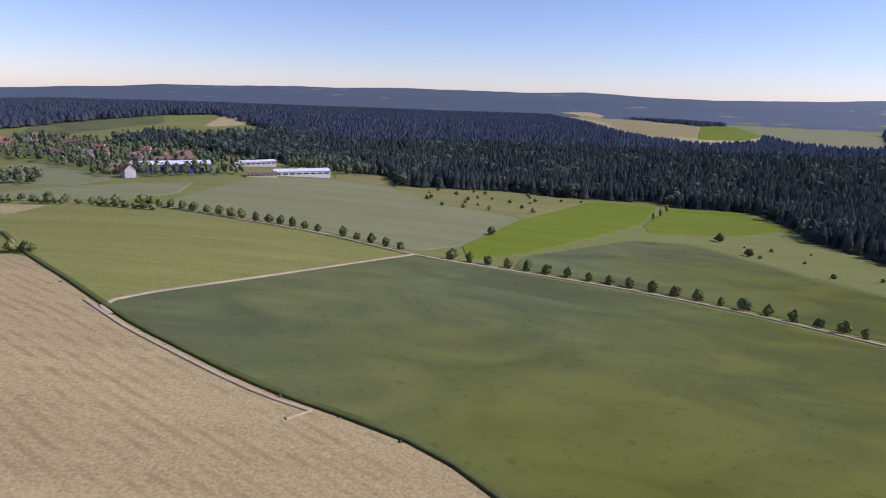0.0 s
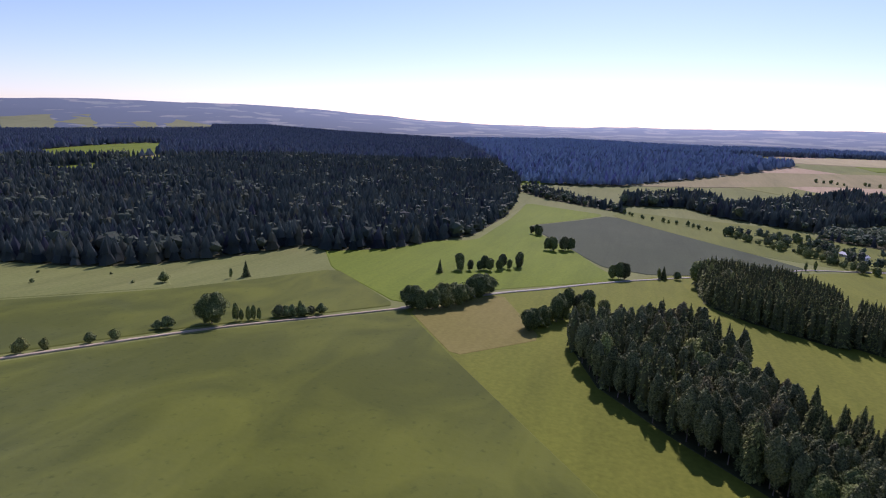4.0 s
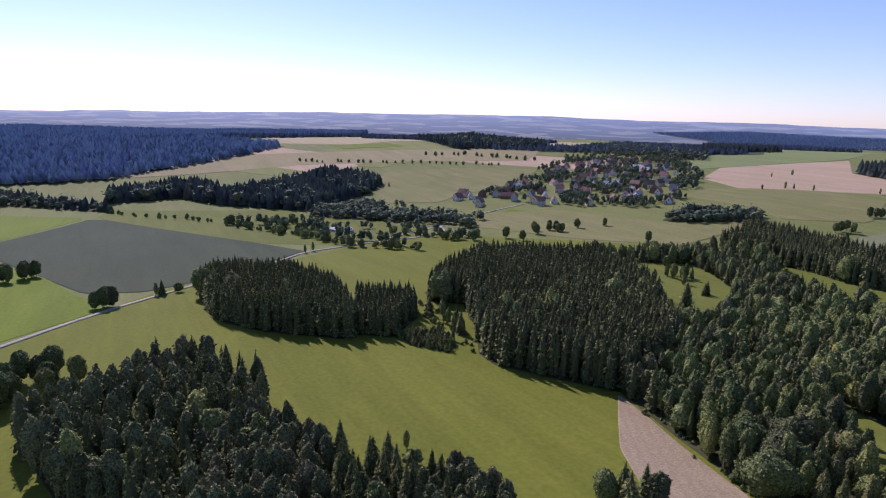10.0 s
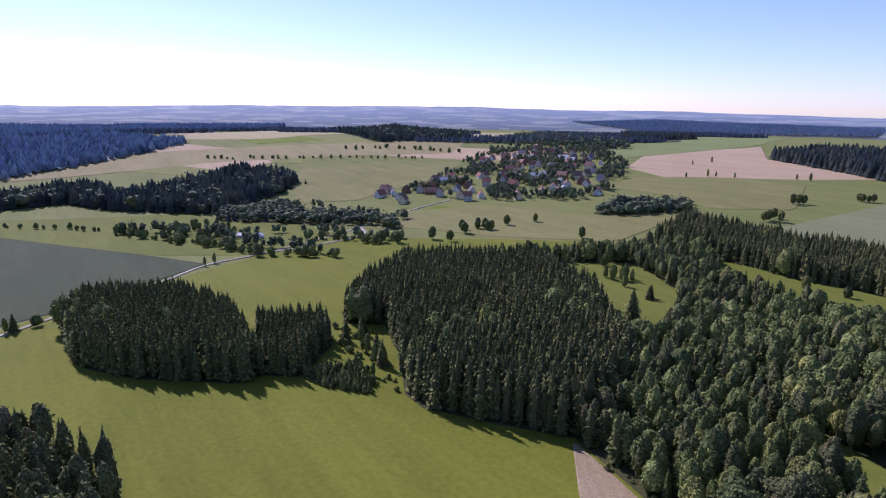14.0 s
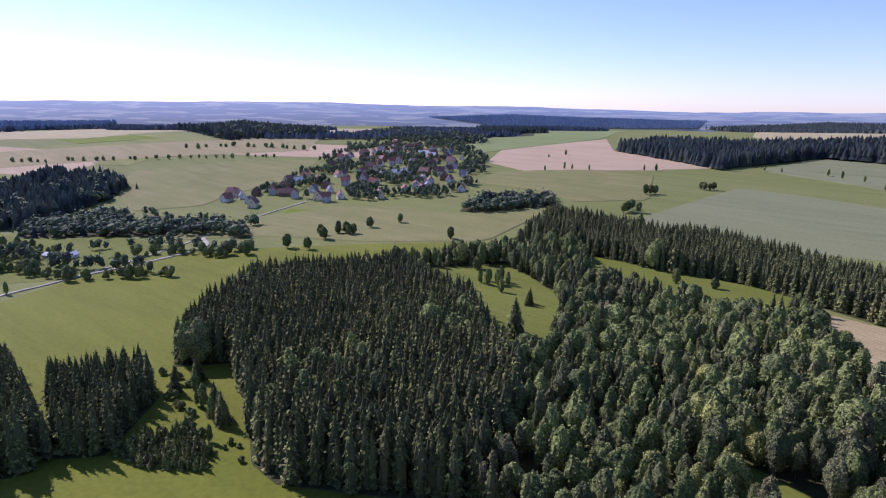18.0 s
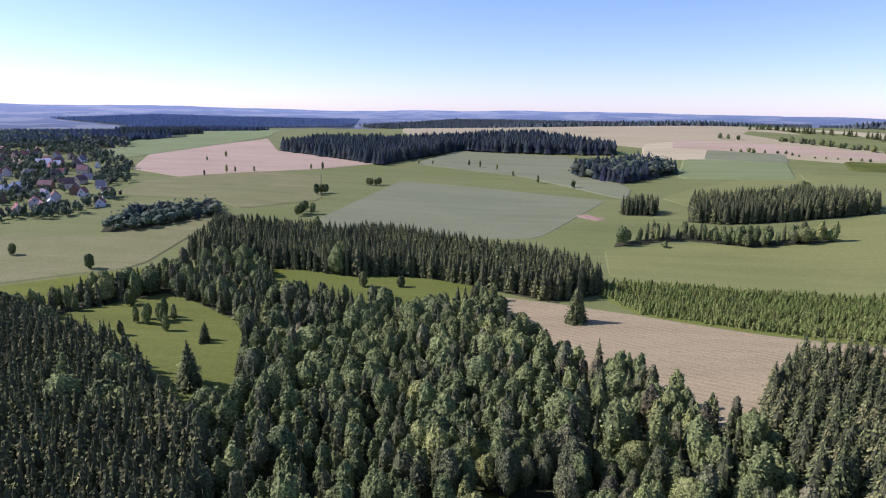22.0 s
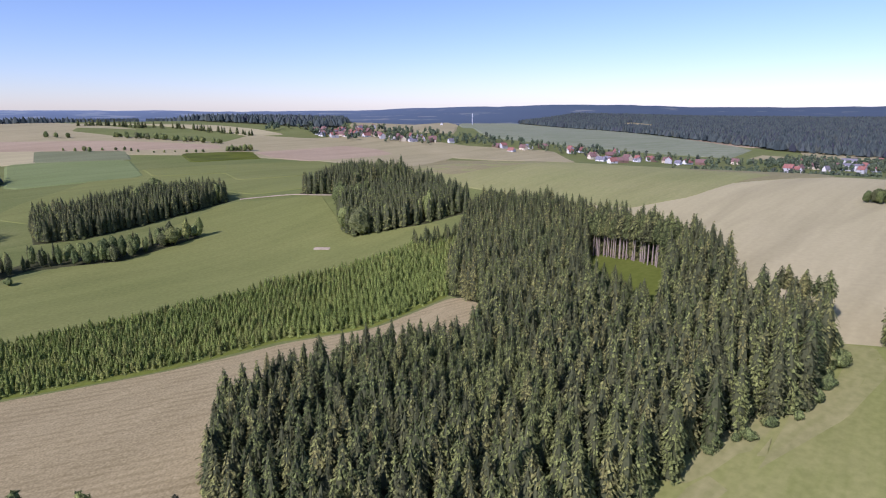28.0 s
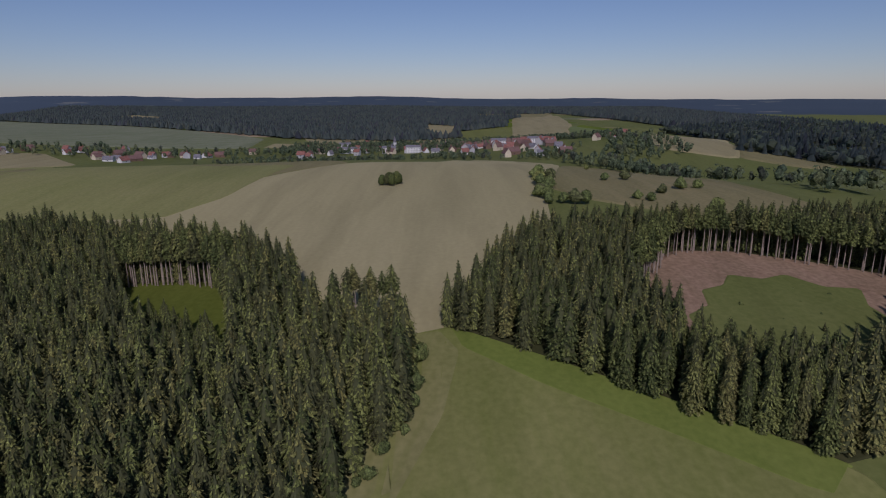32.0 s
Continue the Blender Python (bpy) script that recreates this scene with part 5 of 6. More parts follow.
plant(FIRS, [(135, -236), (127, -238), (271, -243), (269, -240)], 1.5, 1.9)
THICKET = scatter([(296, -88), (304, -100), (296, -112), (276, -108), (272, -102), (284, -93)], 2.2)
joined("young_spruces", [(YOUNG_SPRUCE, THICKET, rng.uniform(3.6, 5.6, len(THICKET)), rng.uniform(1.0, 1.4, len(THICKET)))], [NEEDLE, BARK], "a dense thicket of young spruces", "trees")
plant(SLIMS, along([(335, -126), (322, -124), (308, -120), (296, -118), (285, -115)], 4.5, 2.5), 0.5, 0.95)
plant(BUSHES, along([(345, -128), (320, -116), (300, -114), (280, -113), (270, -113)], 4.0, 2.5), 0.5, 1.1)
plant(FIRS, [(300, -121), (292, -119), (330, -130), (326, -120)], 0.9, 1.3)
plant(BUSHES, along([(316, -76), (306, -86), (300, -92), (297, -98)], 3.0, 1.2), 0.7, 1.3)
plant(FIRS, scatter([(-96, -372), (-118, -350), (-106, -336), (-88, -358)], 5), 0.8, 1.1)
plant(BUSHES, along([(-240, -84), (-200, -88), (-166, -92), (-164, -74)], 6, 2.5), 1.6, 2.6)
plant(BUSHES, [(-231, -49), (-236, -36), (-325, -38), (-176, -47), (-171, -42), (-205, -16), (-209, -5), (-190, -30), (-150, -20)], 1.5, 2.5)
MID_LEAF = [tree_thing("leafy_tree", egg(180, s, 0.44, 0.0, 0.040, 0.46, 14, 8), FIELD_LEAF, 9, 1, 0.4, 0.15, "round leafy tree in the valley", "tree", "valley trees") for s in (91, 92, 93)]
plant(MID_LEAF, along([(716, -82), (669, -99), (622, -127), (570, -145), (540, -158), (517, -177), (500, -197)], 3.8, 4), 0.4, 1.15)
plant(MID_LEAF, along([(575, -200), (567, -229), (517, -246), (529, -269)], 4, 5), 0.4, 1.25)
plant(MID_LEAF, along([(628, -178), (659, -161), (700, -157), (688, -122), (640, -135)], 5, 7), 0.4, 1.2)
plant(MID_LEAF, along([(840, 26), (808, 2), (790, -16), (772, -44), (740, -66)], 9, 2), 0.4, 0.8)
plant(MID_LEAF, along([(1181, -283), (1099, -405), (1013, -515), (958, -571)], 13, 3), 0.5, 0.9)
plant(MID_LEAF, along([(1143, -526), (1123, -588), (1017, -647), (984, -662)], 15, 5), 0.7, 1.2)
plant(FIRS, along([(-195, -1313), (-239, -1282), (-266, -1221)], 6, 3), 1.0, 1.4)
plant(FIRS, along([(-281, -1225), (-317, -1167), (-344, -1112), (-376, -1048)], 6, 4), 0.9, 1.3)
plant(MID_LEAF, along([(-189, -1118), (-221, -1081), (-248, -1045), (-291, -995)], 5.5, 3), 0.8, 1.2)
plant(MID_LEAF, [(-269, -927), (-275, -925), (-281, -925), (-286, -924), (-293, -922), (-300, -921), (-110, -1164), (-120, -1155), (-132, -1143)], 0.9, 1.3)
plant(MID_LEAF, along([(-95, -1024), (-122, -1003), (-153, -992)], 9, 2), 0.5, 0.9)
plant(MID_LEAF, along([(-160, -981), (-181, -957), (-237, -930)], 11, 2), 0.3, 0.6)
def clumped(poly, gap, keep=0.0):
    """Places in loose clumps, with open ground between them."""
    p = scatter(poly, gap)
    return p[[noise.noise((x * 0.021, y * 0.021, 2.0)) > keep for x, y in p]]


joined("village_trees", [(FAR_BROAD, p, rng.uniform(6.5, 12, len(p)), rng.uniform(0.9, 1.3, len(p))) for p in (
    clumped([(735, -361), (677, -413), (621, -437), (569, -457), (539, -503), (560, -583), (666, -735), (860, -911), (1000, -1000), (1060, -900), (930, -681), (844, -549), (751, -446)], 8.5, 0.07),
    along([(570, -500), (600, -470), (640, -455), (600, -490)], 5.0, 7), along([(660, -690), (700, -740), (780, -800), (860, -880)], 6.0, 14), along([(930, -700), (1000, -820), (1080, -960)], 7.0, 12))], [FAR_LEAF], "leafy garden trees among the village houses")
joined("town_trees", [(FAR_BROAD, p, rng.uniform(7, 13, len(p)), rng.uniform(0.8, 1.2, len(p))) for p in (
    scatter([(-600, 700), (-560, 820), (-420, 780), (-300, 720), (-200, 640), (-240, 560), (-270, 480), (-300, 500), (-400, 600)], 13),
    scatter([(-330, 428), (-300, 425), (-300, 445), (-330, 450)], 7),
    scatter([(-300, 505), (-230, 490), (-180, 555), (-230, 560)], 9),
    scatter([(-180, 640), (-110, 610), (-60, 640), (-100, 720), (-180, 720)], 9))], [FAR_LEAF], "leafy trees round the town houses")
joined("valley_trees", [(FAR_BROAD, p, rng.uniform(8, 14, len(p)), rng.uniform(0.8, 1.2, len(p))) for p in (
    scatter([(-560, -1040), (-500, -1000), (-620, -880), (-700, -760), (-760, -560), (-820, -420), (-950, -440), (-880, -700), (-760, -900), (-640, -1060)], 21),
    scatter([(-850, -420), (-830, -100), (-860, 60), (-700, 80), (-560, 30), (-480, 20), (-600, 160), (-900, 140), (-1150, 120), (-1150, -300), (-1100, -440)], 14),
    scatter([(-517, -29), (-465, 0), (-300, 70), (-200, 60), (-200, 90), (-480, 60)], 10))], [FAR_LEAF], "leafy trees along the valley towns")
joined("town_edge_trees", [(FAR_BROAD, p, rng.uniform(5, 9, len(p)), rng.uniform(0.9, 1.4, len(p))) for p in (clumped([(-530, -200), (-540, 40), (-660, 30), (-660, -220)], 10, -0.05), clumped([(-560, -420), (-540, -200), (-700, -200), (-720, -420)], 13, -0.05))], [FAR_LEAF], "leafy trees along the near edge of town")
joined("brook_trees", [(FAR_BROAD, p, rng.uniform(7, 12, len(p)), rng.uniform(1.0, 1.4, len(p))) for p in (
    along([(717, -84), (692, -118), (633, -149), (573, -168), (539, -185), (516, -196)], 6.0, 4.0), along([(740, -205), (735, -266), (669, -290), (615, -318)], 6.0, 9.0),
    along([(590, -225), (573, -242), (533, -262)], 6.0, 6.0), along([(640, -160), (620, -200), (600, -232)], 8.0, 8.0))], [FAR_LEAF], "leafy trees along the brook in the valley")
joined("roadside_trees", [(FAR_BROAD, p, rng.uniform(9, 16, len(p)), rng.uniform(0.9, 1.3, len(p))) for p in (
    along([(-434, -1093), (-471, -1112), (-506, -1086), (-565, -1136), (-622, -1178)], 9, 9), along([(-613, -1082), (-603, -1019), (-642, -1037), (-627, -982), (-629, -949)], 16, 8),
    clumped([(-480, -1060), (-430, -1010), (-560, -900), (-700, -760), (-760, -800), (-640, -1000)], 15, 0.1))], [FAR_LEAF], "leafy trees along the village row")
wood("forest", [(-620, 210), (-900, 330), (-1250, 330), (-1500, 800), (-1100, 720), (-660, 880), (-560, 700), (-460, 600), (-420, 480), (-460, 360)], 11, 14, 21, "a mixed wood on the slope behind the town", 0.6, far=True,
     holes=([(-700, 330), (-900, 380), (-880, 480), (-700, 470)], [(-600, 500), (-760, 560), (-740, 640), (-590, 620)]))
# the mown meadow: a raked strip along the dark wood, lusher grass along the other, shrubs at the foot of the spruces
sheet("meadow_strip", [(-38, -140), (-36, -150), (-7, -150), (18, -160), (64, -172), (68, -162), (22, -149), (-4, -139), (-28, -135)], field_material("raked_grass", (0.235, 0.232, 0.078), (0.300, 0.270, 0.110), (0.185, 0.195, 0.054), 18, rows=3, row_depth=0.3), "raked tan strip of the mown meadow", "meadow", up=0.3)
sheet("meadow_strip", [(-40, -137), (10, -62), (18, -70), (-14, -116), (-30, -134)], field_material("lush_strip", (0.170, 0.212, 0.040), (0.205, 0.232, 0.052), (0.140, 0.188, 0.030), 60), "lush green strip of the mown meadow", "meadow", up=0.32)
FELLED = [(-46, -72), (-62, -60), (-72, -46), (-69, -30), (-62, -14), (-44, -20), (-22, -40), (-16, -58), (-24, -74)]
plant(BUSHES, scatter(FELLED, 9.5), 0.25, 0.7)
plant(FIRS, scatter([(-30, -76), (-36, -64), (-34, -50), (-38, -36), (-22, -40), (-15, -58), (-22, -74)], 7.0), 0.35, 0.75)
plant(BUSHES, along([(-38, -152), (-28, -146), (-8, -146), (8, -152), (20, -158)], 3.2, 1.0), 0.7, 1.7)
plant(SLIMS, along([(-34, -150), (-26, -148), (-10, -149)], 4, 1.2), 0.5, 0.8)

# ---- buildings ----
def plain(name, colour, rough=0.8, spots=0.15):
    def build(n, l, p):
        c = mix(n, l, ramp(n, l, noise_of(n, l, 0.8, 4.0), 0.3, 0.7), tuple(v * (1 - spots) for v in colour), tuple(min(1, v * (1 + spots)) for v in colour))
        c = mix(n, l, ramp(n, l, noise_of(n, l, 6.0, 3.0), 0.55, 0.9), c, tuple(v * 0.75 for v in colour))
        l.new(c, p.inputs["Base Color"])
    return material(name, build, rough)


PLASTER = [plain("white_plaster", (0.72, 0.70, 0.65)), plain("cream_plaster", (0.66, 0.57, 0.40)), plain("grey_plaster", (0.45, 0.44, 0.42)), plain("brown_boards", (0.20, 0.13, 0.09))]
ROOFS = [plain("red_tiles", (0.30, 0.135, 0.105), spots=0.3), plain("brown_tiles", (0.21, 0.125, 0.105), spots=0.3), plain("grey_slates", (0.20, 0.19, 0.20), spots=0.3), plain("pale_sheet_roof", (0.62, 0.62, 0.62))]
BRICK = plain("chimney_brick", (0.28, 0.13, 0.09))
PANE = plain("window_pane", (0.03, 0.035, 0.045), 0.1, 0.1)
WOOD = plain("door_boards", (0.16, 0.09, 0.05))
BLUE = plain("blue_sheet", (0.05, 0.16, 0.55))


PALE_BARK = plain("pale_bark", (0.33, 0.265, 0.205), spots=0.3)


def part(name, bm, mat, parent, label=""):
    me = bpy.data.meshes.new(name)
    bm.to_mesh(me)
    bm.free()
    me.materials.append(mat)
    ob = new(name, me)
    ob.parent = parent
    return tagged(ob, label) if label else ob


def block(x0, y0, z0, x1, y1, z1, bevel=0.0):
    bm = bmesh.new()
    bmesh.ops.create_cube(bm, size=1, matrix=Matrix.Translation(((x0 + x1) / 2, (y0 + y1) / 2, (z0 + z1) / 2)) @ Matrix.Diagonal((x1 - x0, y1 - y0, z1 - z0, 1)))
    if bevel:
        bmesh.ops.bevel(bm, geom=bm.edges[:], offset=bevel, segments=1, affect="EDGES")
    return bm


def prism(profile, x0, x1):
    """An outline in y and z, drawn out along x."""
    bm = bmesh.new()
    a = [bm.verts.new((x0, y, z)) for y, z in profile]
    b = [bm.verts.new((x1, y, z)) for y, z in profile]
    bm.faces.new(a[::-1])
    bm.faces.new(b)
    for i in range(len(a)):
        j = (i + 1) % len(a)
        bm.faces.new((a[i], a[j], b[j], b[i]))
    bmesh.ops.recalc_face_normals(bm, faces=bm.faces[:])
    return bm


def house(name, length, width, eaves, ridge, wall, roof, label, group, windows=3, storeys=1, chimney=True, category="house"):
    """A gabled house: walls, two roof slopes, chimney, door and windows with frames."""
    root = tagged(new(name), label, category, group)
    L, W = length / 2, width / 2
    part("wall", prism([(-W, -1.2), (W, -1.2), (W, eaves), (0, ridge), (-W, eaves)], -L, L), wall, root)
    o = 0.5
    k = (ridge - eaves) / W
    for s in (-1, 1):
        roof_side = part("roof", prism([(0, ridge + 0.25), (s * (W + o), eaves - k * o + 0.25), (s * (W + o), eaves - k * o + 0.02), (0, ridge + 0.02)], -L - o, L + o), roof, root)
    if chimney:
        part("chimney", block(L * 0.3 - 0.4, -0.9, ridge - 1.0, L * 0.3 + 0.4, -0.1, ridge + 1.1), BRICK, roof_side)
    for st in range(storeys):
        z = 1.0 + 2.9 * st
        for i in range(windows):
            x = -L + (i + 0.5) * length / windows
            for s in (-1, 1):
                w = part("window", block(x - 0.55, s * W - 0.06, z, x + 0.55, s * W + 0.06, z + 1.3), PANE, root)
    for s in (-1, 1) if windows > 1 else ():
        part("window", block(s * L - 0.06, -0.6, eaves + 0.3, s * L + 0.06, 0.6, eaves + 1.6), PANE, root)
    if windows > 1:
        part("door", block(L - 0.05, -W * 0.6, 0, L + 0.08, -W * 0.6 + 1.1, 2.05), WOOD, root)
    return root


def settle(kinds, places, turn, spread, low=0.85, high=1.2):
    """Copies of ready houses at plan points, all roughly along one street."""
    for i, (x, y) in enumerate(places):
        src = kinds[i % len(kinds)]
        m = pose(x, y, float(height(x, y)), 0, 0, turn + rng.normal(0, spread) + 90 * (rng.uniform() < 0.35))
        s = rng.uniform(low, high)
        m = m @ Matrix.Diagonal((s, s, rng.uniform(0.9, 1.15), 1))
        if not src.get("planted"):
            src["planted"] = 1
            src.matrix_basis = m
        else:
            copy_thing(src, Matrix()).matrix_basis = m


def houses(group, w=3):
    return [house("house", 13, 8.5, 3.2, 8.0, PLASTER[0], ROOFS[0], "white plastered house with a red tiled roof", group, w),
            house("house", 15, 9.0, 4.6, 9.6, PLASTER[1], ROOFS[1], "cream plastered house with a brown tiled roof", group, w),
            house("house", 12, 8.0, 3.0, 7.6, PLASTER[0], ROOFS[2], "white house with a steep grey roof", group, w),
            house("barn", 17, 9.5, 4.0, 8.6, PLASTER[3], ROOFS[1], "brown boarded barn with a tiled roof", group, windows=1, chimney=False, category="barn"),
            house("house", 11, 9.0, 5.8, 9.8, PLASTER[2], ROOFS[0], "grey plastered two-storey house with a red roof", group, max(1, w - 1), storeys=2)]


def shed(name, length, width, eaves, ridge, wall, roof, label, end=None, windows=8):
    root = tagged(new(name), label, "hall", "industrial halls")
    L, W = length / 2, width / 2
    part("wall", prism([(-W, -1.5), (W, -1.5), (W, eaves), (0, ridge), (-W, eaves)], -L, L), wall, root)
    part("roof", prism([(-W - 0.4, eaves + 0.06), (0, ridge + 0.06), (W + 0.4, eaves + 0.06), (W + 0.4, eaves + 0.4), (0, ridge + 0.4), (-W - 0.4, eaves + 0.4)], -L - 0.4, L + 0.4), roof, root)
    part("gable", prism([(-W + 0.2, 0), (W - 0.2, 0), (W - 0.2, eaves - 0.2), (0, ridge - 0.25), (-W + 0.2, eaves - 0.2)], L, L + 0.15), end or wall, root)
    for i in range(windows):
        x = -L + (i + 0.5) * length / windows
        for s in (-1, 1):
            part("window", block(x - length / windows * 0.36, s * W - 0.08, eaves * 0.5, x + length / windows * 0.36, s * W + 0.08, eaves * 0.75), PANE, root)
    part("gate", block(L + 0.1, -2, 0, L + 0.3, 2, 4), WOOD, root)
    return root


VILLAGE = [(733, -364), (747, -380), (731, -381), (735, -401), (721, -413), (726, -434), (757, -459), (762, -471), (731, -482), (633, -420), (635, -440), (653, -424), (672, -455), (708, -530), (686, -517), (660, -510), (731, -575), (693, -552), (650, -533), (754, -629), (774, -653), (716, -626), (625, -556), (578, -504)]
VILLAGE_UP = [(601, -520), (763, -612), (877, -775), (905, -824), (965, -838), (794, -740), (754, -705), (738, -724), (729, -650), (814, -569), (853, -616), (871, -649), (859, -668), (877, -703), (811, -669), (567, -567), (547, -534), (682, -365), (704, -373), (663, -487), (689, -491), (715, -590), (690, -640), (840, -700), (830, -640), (930, -800), (790, -690), (640, -600), (660, -560), (700, -470)]
settle(houses("houses of the village"), VILLAGE + VILLAGE_UP, 125, 14, 0.75, 1.0)
VILLAGE_MORE = [p for p in scatter([(735, -361), (677, -413), (621, -437), (569, -457), (549, -503), (570, -570), (660, -690), (760, -790), (900, -870), (940, -800), (844, -580), (751, -446)], 27)
                if noise.noise((p[0] * 0.021, p[1] * 0.021, 2.0)) < 0.0 and min((p[0] - a) ** 2 + (p[1] - b) ** 2 for a, b in VILLAGE + VILLAGE_UP) > 250]
settle(houses("more houses of the village", 2), VILLAGE_MORE, 125, 18, 0.68, 0.92)
settle([house("barn", 22, 10, 4.0, 7.5, PLASTER[0], ROOFS[3], "long white farm shed with a pale roof", "farm sheds", windows=5, chimney=False, category="barn")], [(679, -568), (684, -590), (752, -470), (585, -520), (770, -720), (790, -730)], 40, 10, 0.7, 0.95)
settle([house("shed", 9, 6, 2.4, 4.0, PLASTER[0], ROOFS[3], "small garden shed with a pale roof", "garden sheds", windows=1, chimney=False, category="shed")], [(626, -166), (612, -176)], 40, 10, 0.8, 1.0)
settle(houses("houses by the halls", 1), [(-557, 757), (-539, 741), (-535, 770), (-542, 809), (-439, 667), (-422, 655), (-458, 740), (-388, 650), (-361, 608), (-380, 668), (-298, 565), (-324, 626), (-303, 590), (-280, 512), (-258, 485), (-316, 664), (-287, 655), (-510, 745), (-475, 755), (-345, 690), (-410, 710)], 30, 20)
settle(houses("houses of the roadside village", 1), [(-491, -1029), (-517, -1045), (-506, -1011), (-515, -1004), (-539, -1024), (-522, -984), (-587, -1039), (-588, -1020), (-584, -1003), (-567, -944), (-583, -935), (-586, -913), (-596, -898), (-552, -1036), (-570, -1012), (-545, -990), (-500, -1045), (-485, -1008), (-502, -1020), (-496, -988), (-529, -1025), (-518, -992), (-595, -1044), (-618, -1060), (-635, -1050), (-549, -1008), (-616, -900), (-640, -925), (-625, -880), (-693, -774), (-673, -741), (-712, -745), (-740, -755), (-770, -745), (-789, -700), (-808, -690), (-729, -620), (-700, -590), (-795, -625), (-860, -650), (-680, -560), (-769, -582), (-757, -560), (-805, -557), (-794, -525), (-815, -504), (-914, -466)], 70, 18)
settle(houses("houses along the valley road", 1), [(-498, -1039), (-507, -1022), (-518, -1011), (-538, -1011), (-539, -983), (-553, -971), (-573, -964), (-594, -955), (-596, -934), (-614, -920), (-620, -897), (-629, -881), (-656, -862), (-690, -785), (-717, -744), (-765, -685), (-720, -616), (-719, -589), (-711, -561), (-758, -559), (-802, -559), (-796, -530), (-778, -503), (-830, -489), (-751, -344), (-749, -334), (-904, -349), (-852, -322), (-971, -333), (-977, -297), (-904, -272)], 70, 20, 0.75, 1.05)
TOWN = [(-1029, -398), (-830, -350), (-1082, -375), (-1154, -341), (-828, -276), (-979, -261), (-840, -225), (-790, -155), (-777, -128), (-800, -112), (-826, -89), (-845, -70), (-1038, -51), (-1075, -28), (-790, -66), (-760, -48), (-833, -31), (-776, -20), (-750, -36), (-748, -8), (-810, -14), (-720, -2), (-770, 12), (-887, -87), (-814, 127), (-780, 100), (-735, 68)]
TOWN_MORE = [(-1148, 145), (-948, -328), (-1126, -301), (-948, -184), (-864, -153), (-1063, -142), (-1044, -111), (-842, -105), (-870, -60), (-848, -45), (-894, -30), (-900, -120), (-920, -150), (-930, -60), (-960, -90), (-880, -180), (-910, -10), (-860, 10), (-980, -20), (-1000, -180), (-960, 30), (-1010, -60), (-850, -200), (-820, -170)]
settle(houses("houses of the valley town", 1), TOWN + TOWN_MORE, 90, 25, 0.75, 1.05)
settle(houses("small houses of the valley town", 1), scatter([(-580, -120), (-880, -140), (-1000, -120), (-1100, -40), (-1000, 30), (-580, 10)], 36), 90, 30, 0.7, 1.0)
settle([house("apartment_house", 34, 11, 8.8, 11.5, PLASTER[0], ROOFS[2], "long white three-storey house", "large houses of the town", windows=9, storeys=3, category="building")], [(-835, -190), (-815, -60), (-780, -10), (-860, -230), (-900, -300), (-1040, -330)], 92, 5, 0.6, 0.8)

for args, (x, y, turn) in (((52, 18, 5.2, 6.8, PLASTER[0], ROOFS[3], "long white industrial hall with a pale roof"), (-141, 578, 24)),
                           ((26, 12, 3.4, 4.6, PLASTER[1], ROOFS[1], "low cream workshop with a brown roof"), (-168, 543, 20)),
                           ((58, 26, 7.5, 9.5, BLUE, ROOFS[3], "blue industrial hall with a white roof", BLUE), (-246, 544, 25)),
                           ((44, 12, 5.0, 6.0, PLASTER[2], ROOFS[3], "grey factory building behind the halls"), (-204, 634, 38)),
                           ((50, 18, 6.0, 8.0, PLASTER[2], ROOFS[1], "grey works building with a brown roof"), (-280, 600, 30))):
    shed("industrial_hall", *args).matrix_basis = pose(x, y, float(height(x, y)), 0, 0, turn)

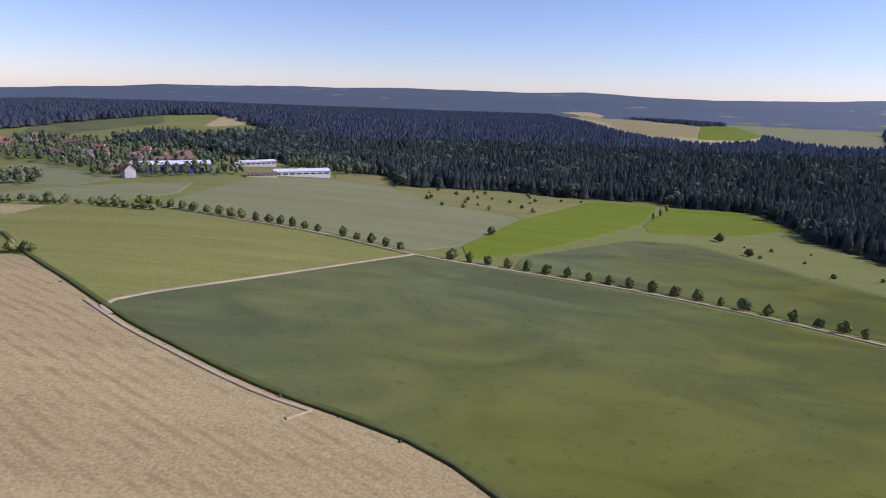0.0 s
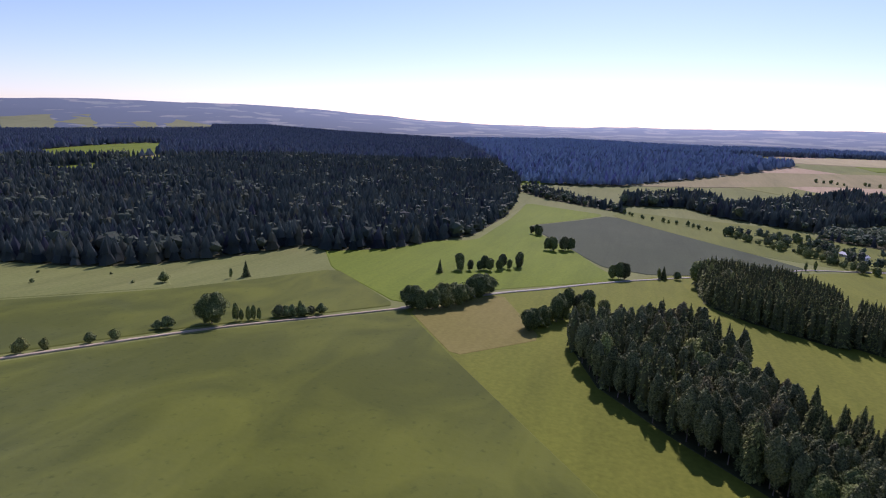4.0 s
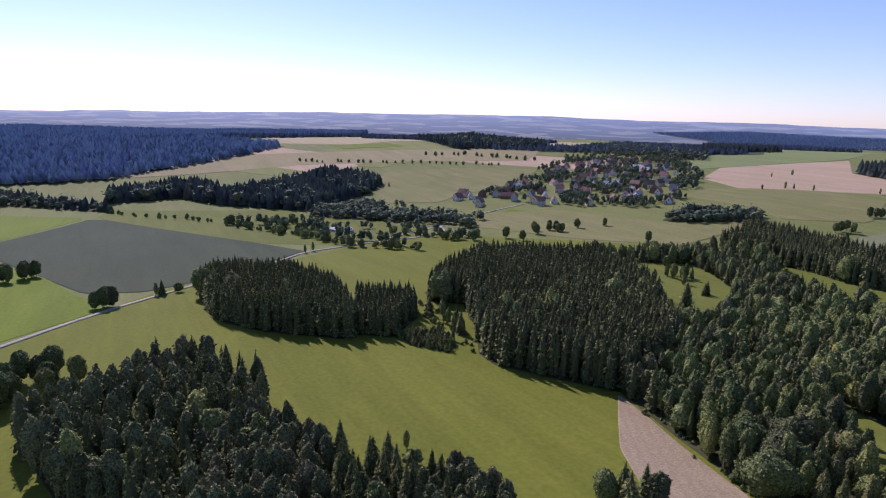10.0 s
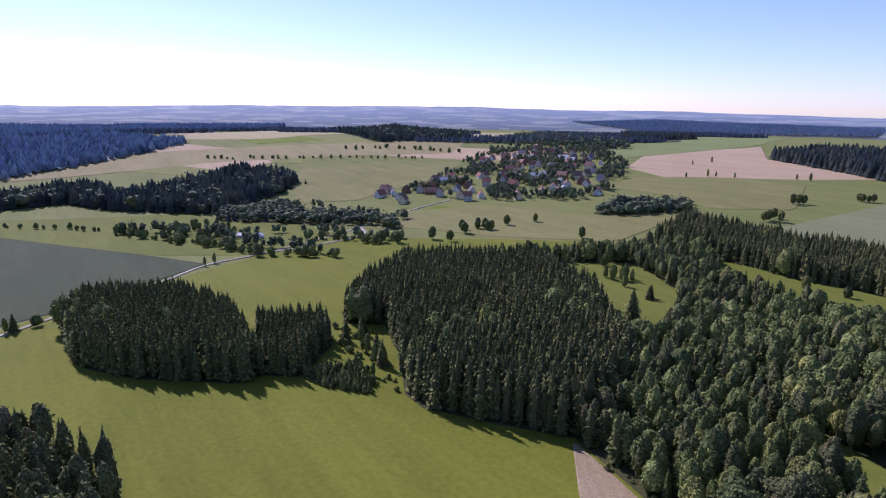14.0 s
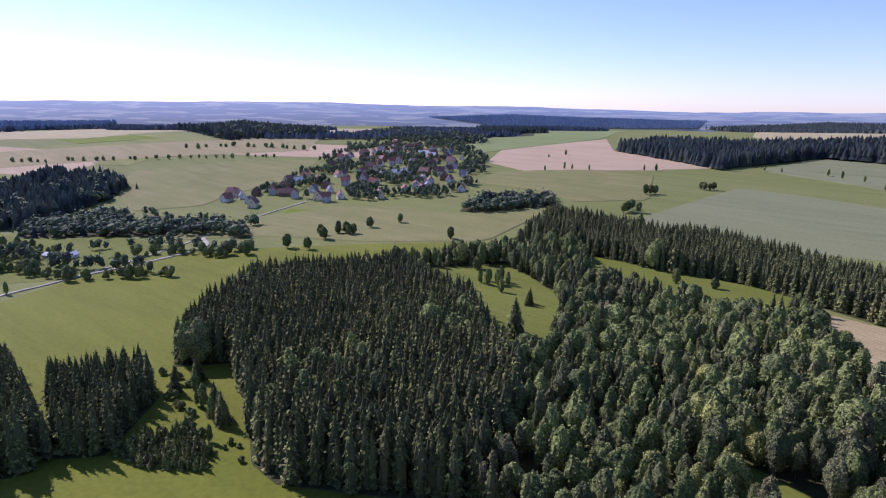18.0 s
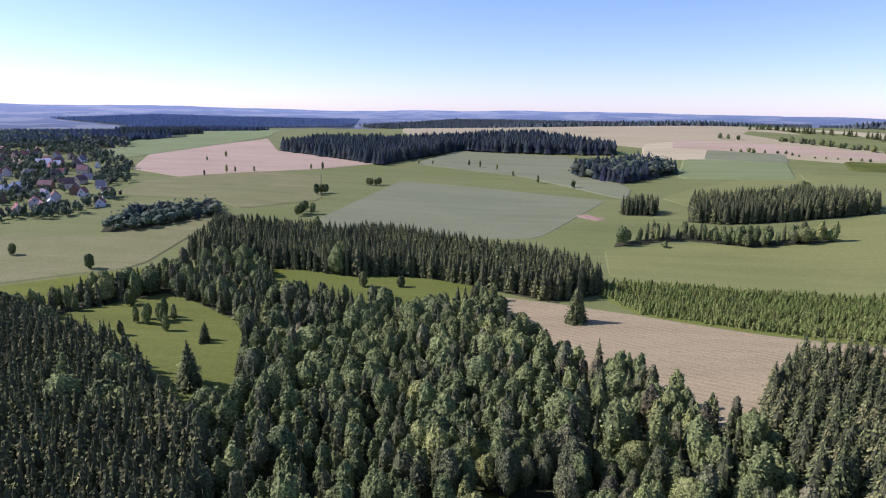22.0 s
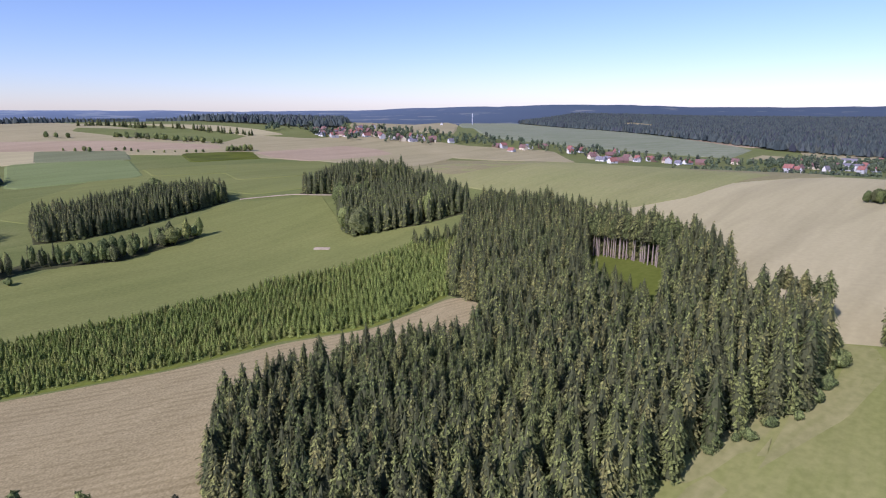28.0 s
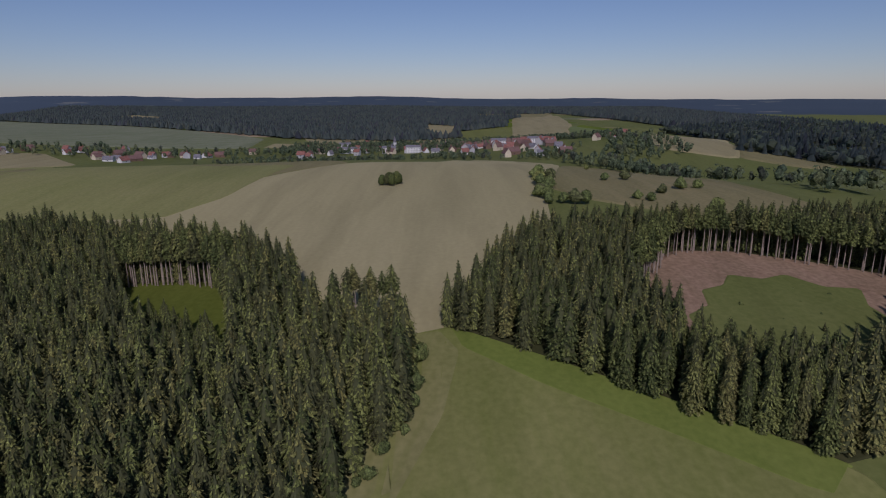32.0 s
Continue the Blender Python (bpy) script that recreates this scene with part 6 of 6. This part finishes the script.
# the town church: nave, tower and spire
church = tagged(new("church"), "white village church with a pointed grey spire", "church")
part("nave", prism([(-6, -1), (6, -1), (6, 9), (0, 16), (-6, 9)], -12, 12), PLASTER[0], church)
part("roof", prism([(-6.6, 8.9), (0, 16.1), (6.6, 8.9), (6.6, 9.3), (0, 16.5), (-6.6, 9.3)], -12.4, 12.4), ROOFS[2], church)
part("tower", block(12, -3.5, -1, 19, 3.5, 22), PLASTER[0], church)
bm = bmesh.new()
bmesh.ops.create_cone(bm, segments=8, radius1=4.6, radius2=0.1, depth=16, matrix=Matrix.Translation((15.5, 0, 30.05)))
part("spire", bm, ROOFS[2], church)
church.matrix_basis = pose(-960, -232, float(height(-960, -232)), 0, 0, 20) @ Matrix.Scale(0.7, 4)

# the hill house and the mast above the village row
settle([house("house", 14, 10, 5, 9, PLASTER[0], ROOFS[2], "white house alone on the hilltop", "hilltop")], [(-1700, -1890)], 40, 0)
mast = tagged(new("radio_mast"), "tall thin pale steel mast on the hill", "mast")
part("pole", block(-0.9, -0.9, -1, 0.9, 0.9, 46), ROOFS[3], mast)
part("platform", block(-1.8, -1.8, 34, 1.8, 1.8, 36), ROOFS[3], mast)
mast.matrix_basis = pose(-1790, -1800, float(height(-1790, -1800)))

# tall bare stems at the edges of the felled patches
POLE_CROWN = needles(260, 95, 0.10, 0.58, 0.024, 9)
POLES = [source("spruce_pole", POLE_CROWN, NEEDLE, 20, 0.9, 0.3, "tall spruce with a bare pale trunk", "spruce", "spruces at the felled edge")]
for ob in POLES[0].children:
    if ob.name.startswith("trunk"):
        ob.data.materials[0] = PALE_BARK
plant(POLES, along([(-88, -252), (-86.5, -238), (-81, -221), (-75, -210)], 1.3, 0.5), 0.85, 1.0)
plant(POLES, along([(-91, -252), (-89.5, -238), (-84, -221), (-78, -209)], 1.9, 0.6), 0.9, 1.05)
for out, gap in ((0.0, 2.4), (3.0, 2.8)):
    plant(POLES, along([(-60, -79 - out), (-77 - out, -70 - out), (-92 - out, -57), (-92 - out, -37), (-82 - out, -15 + out), (-72, 3 + out)], gap, 0.8), 0.78, 0.95)
plant(POLES, along([(-38, -160), (-44, -154), (-50, -166)], 2.0, 1.0), 0.7, 0.85)
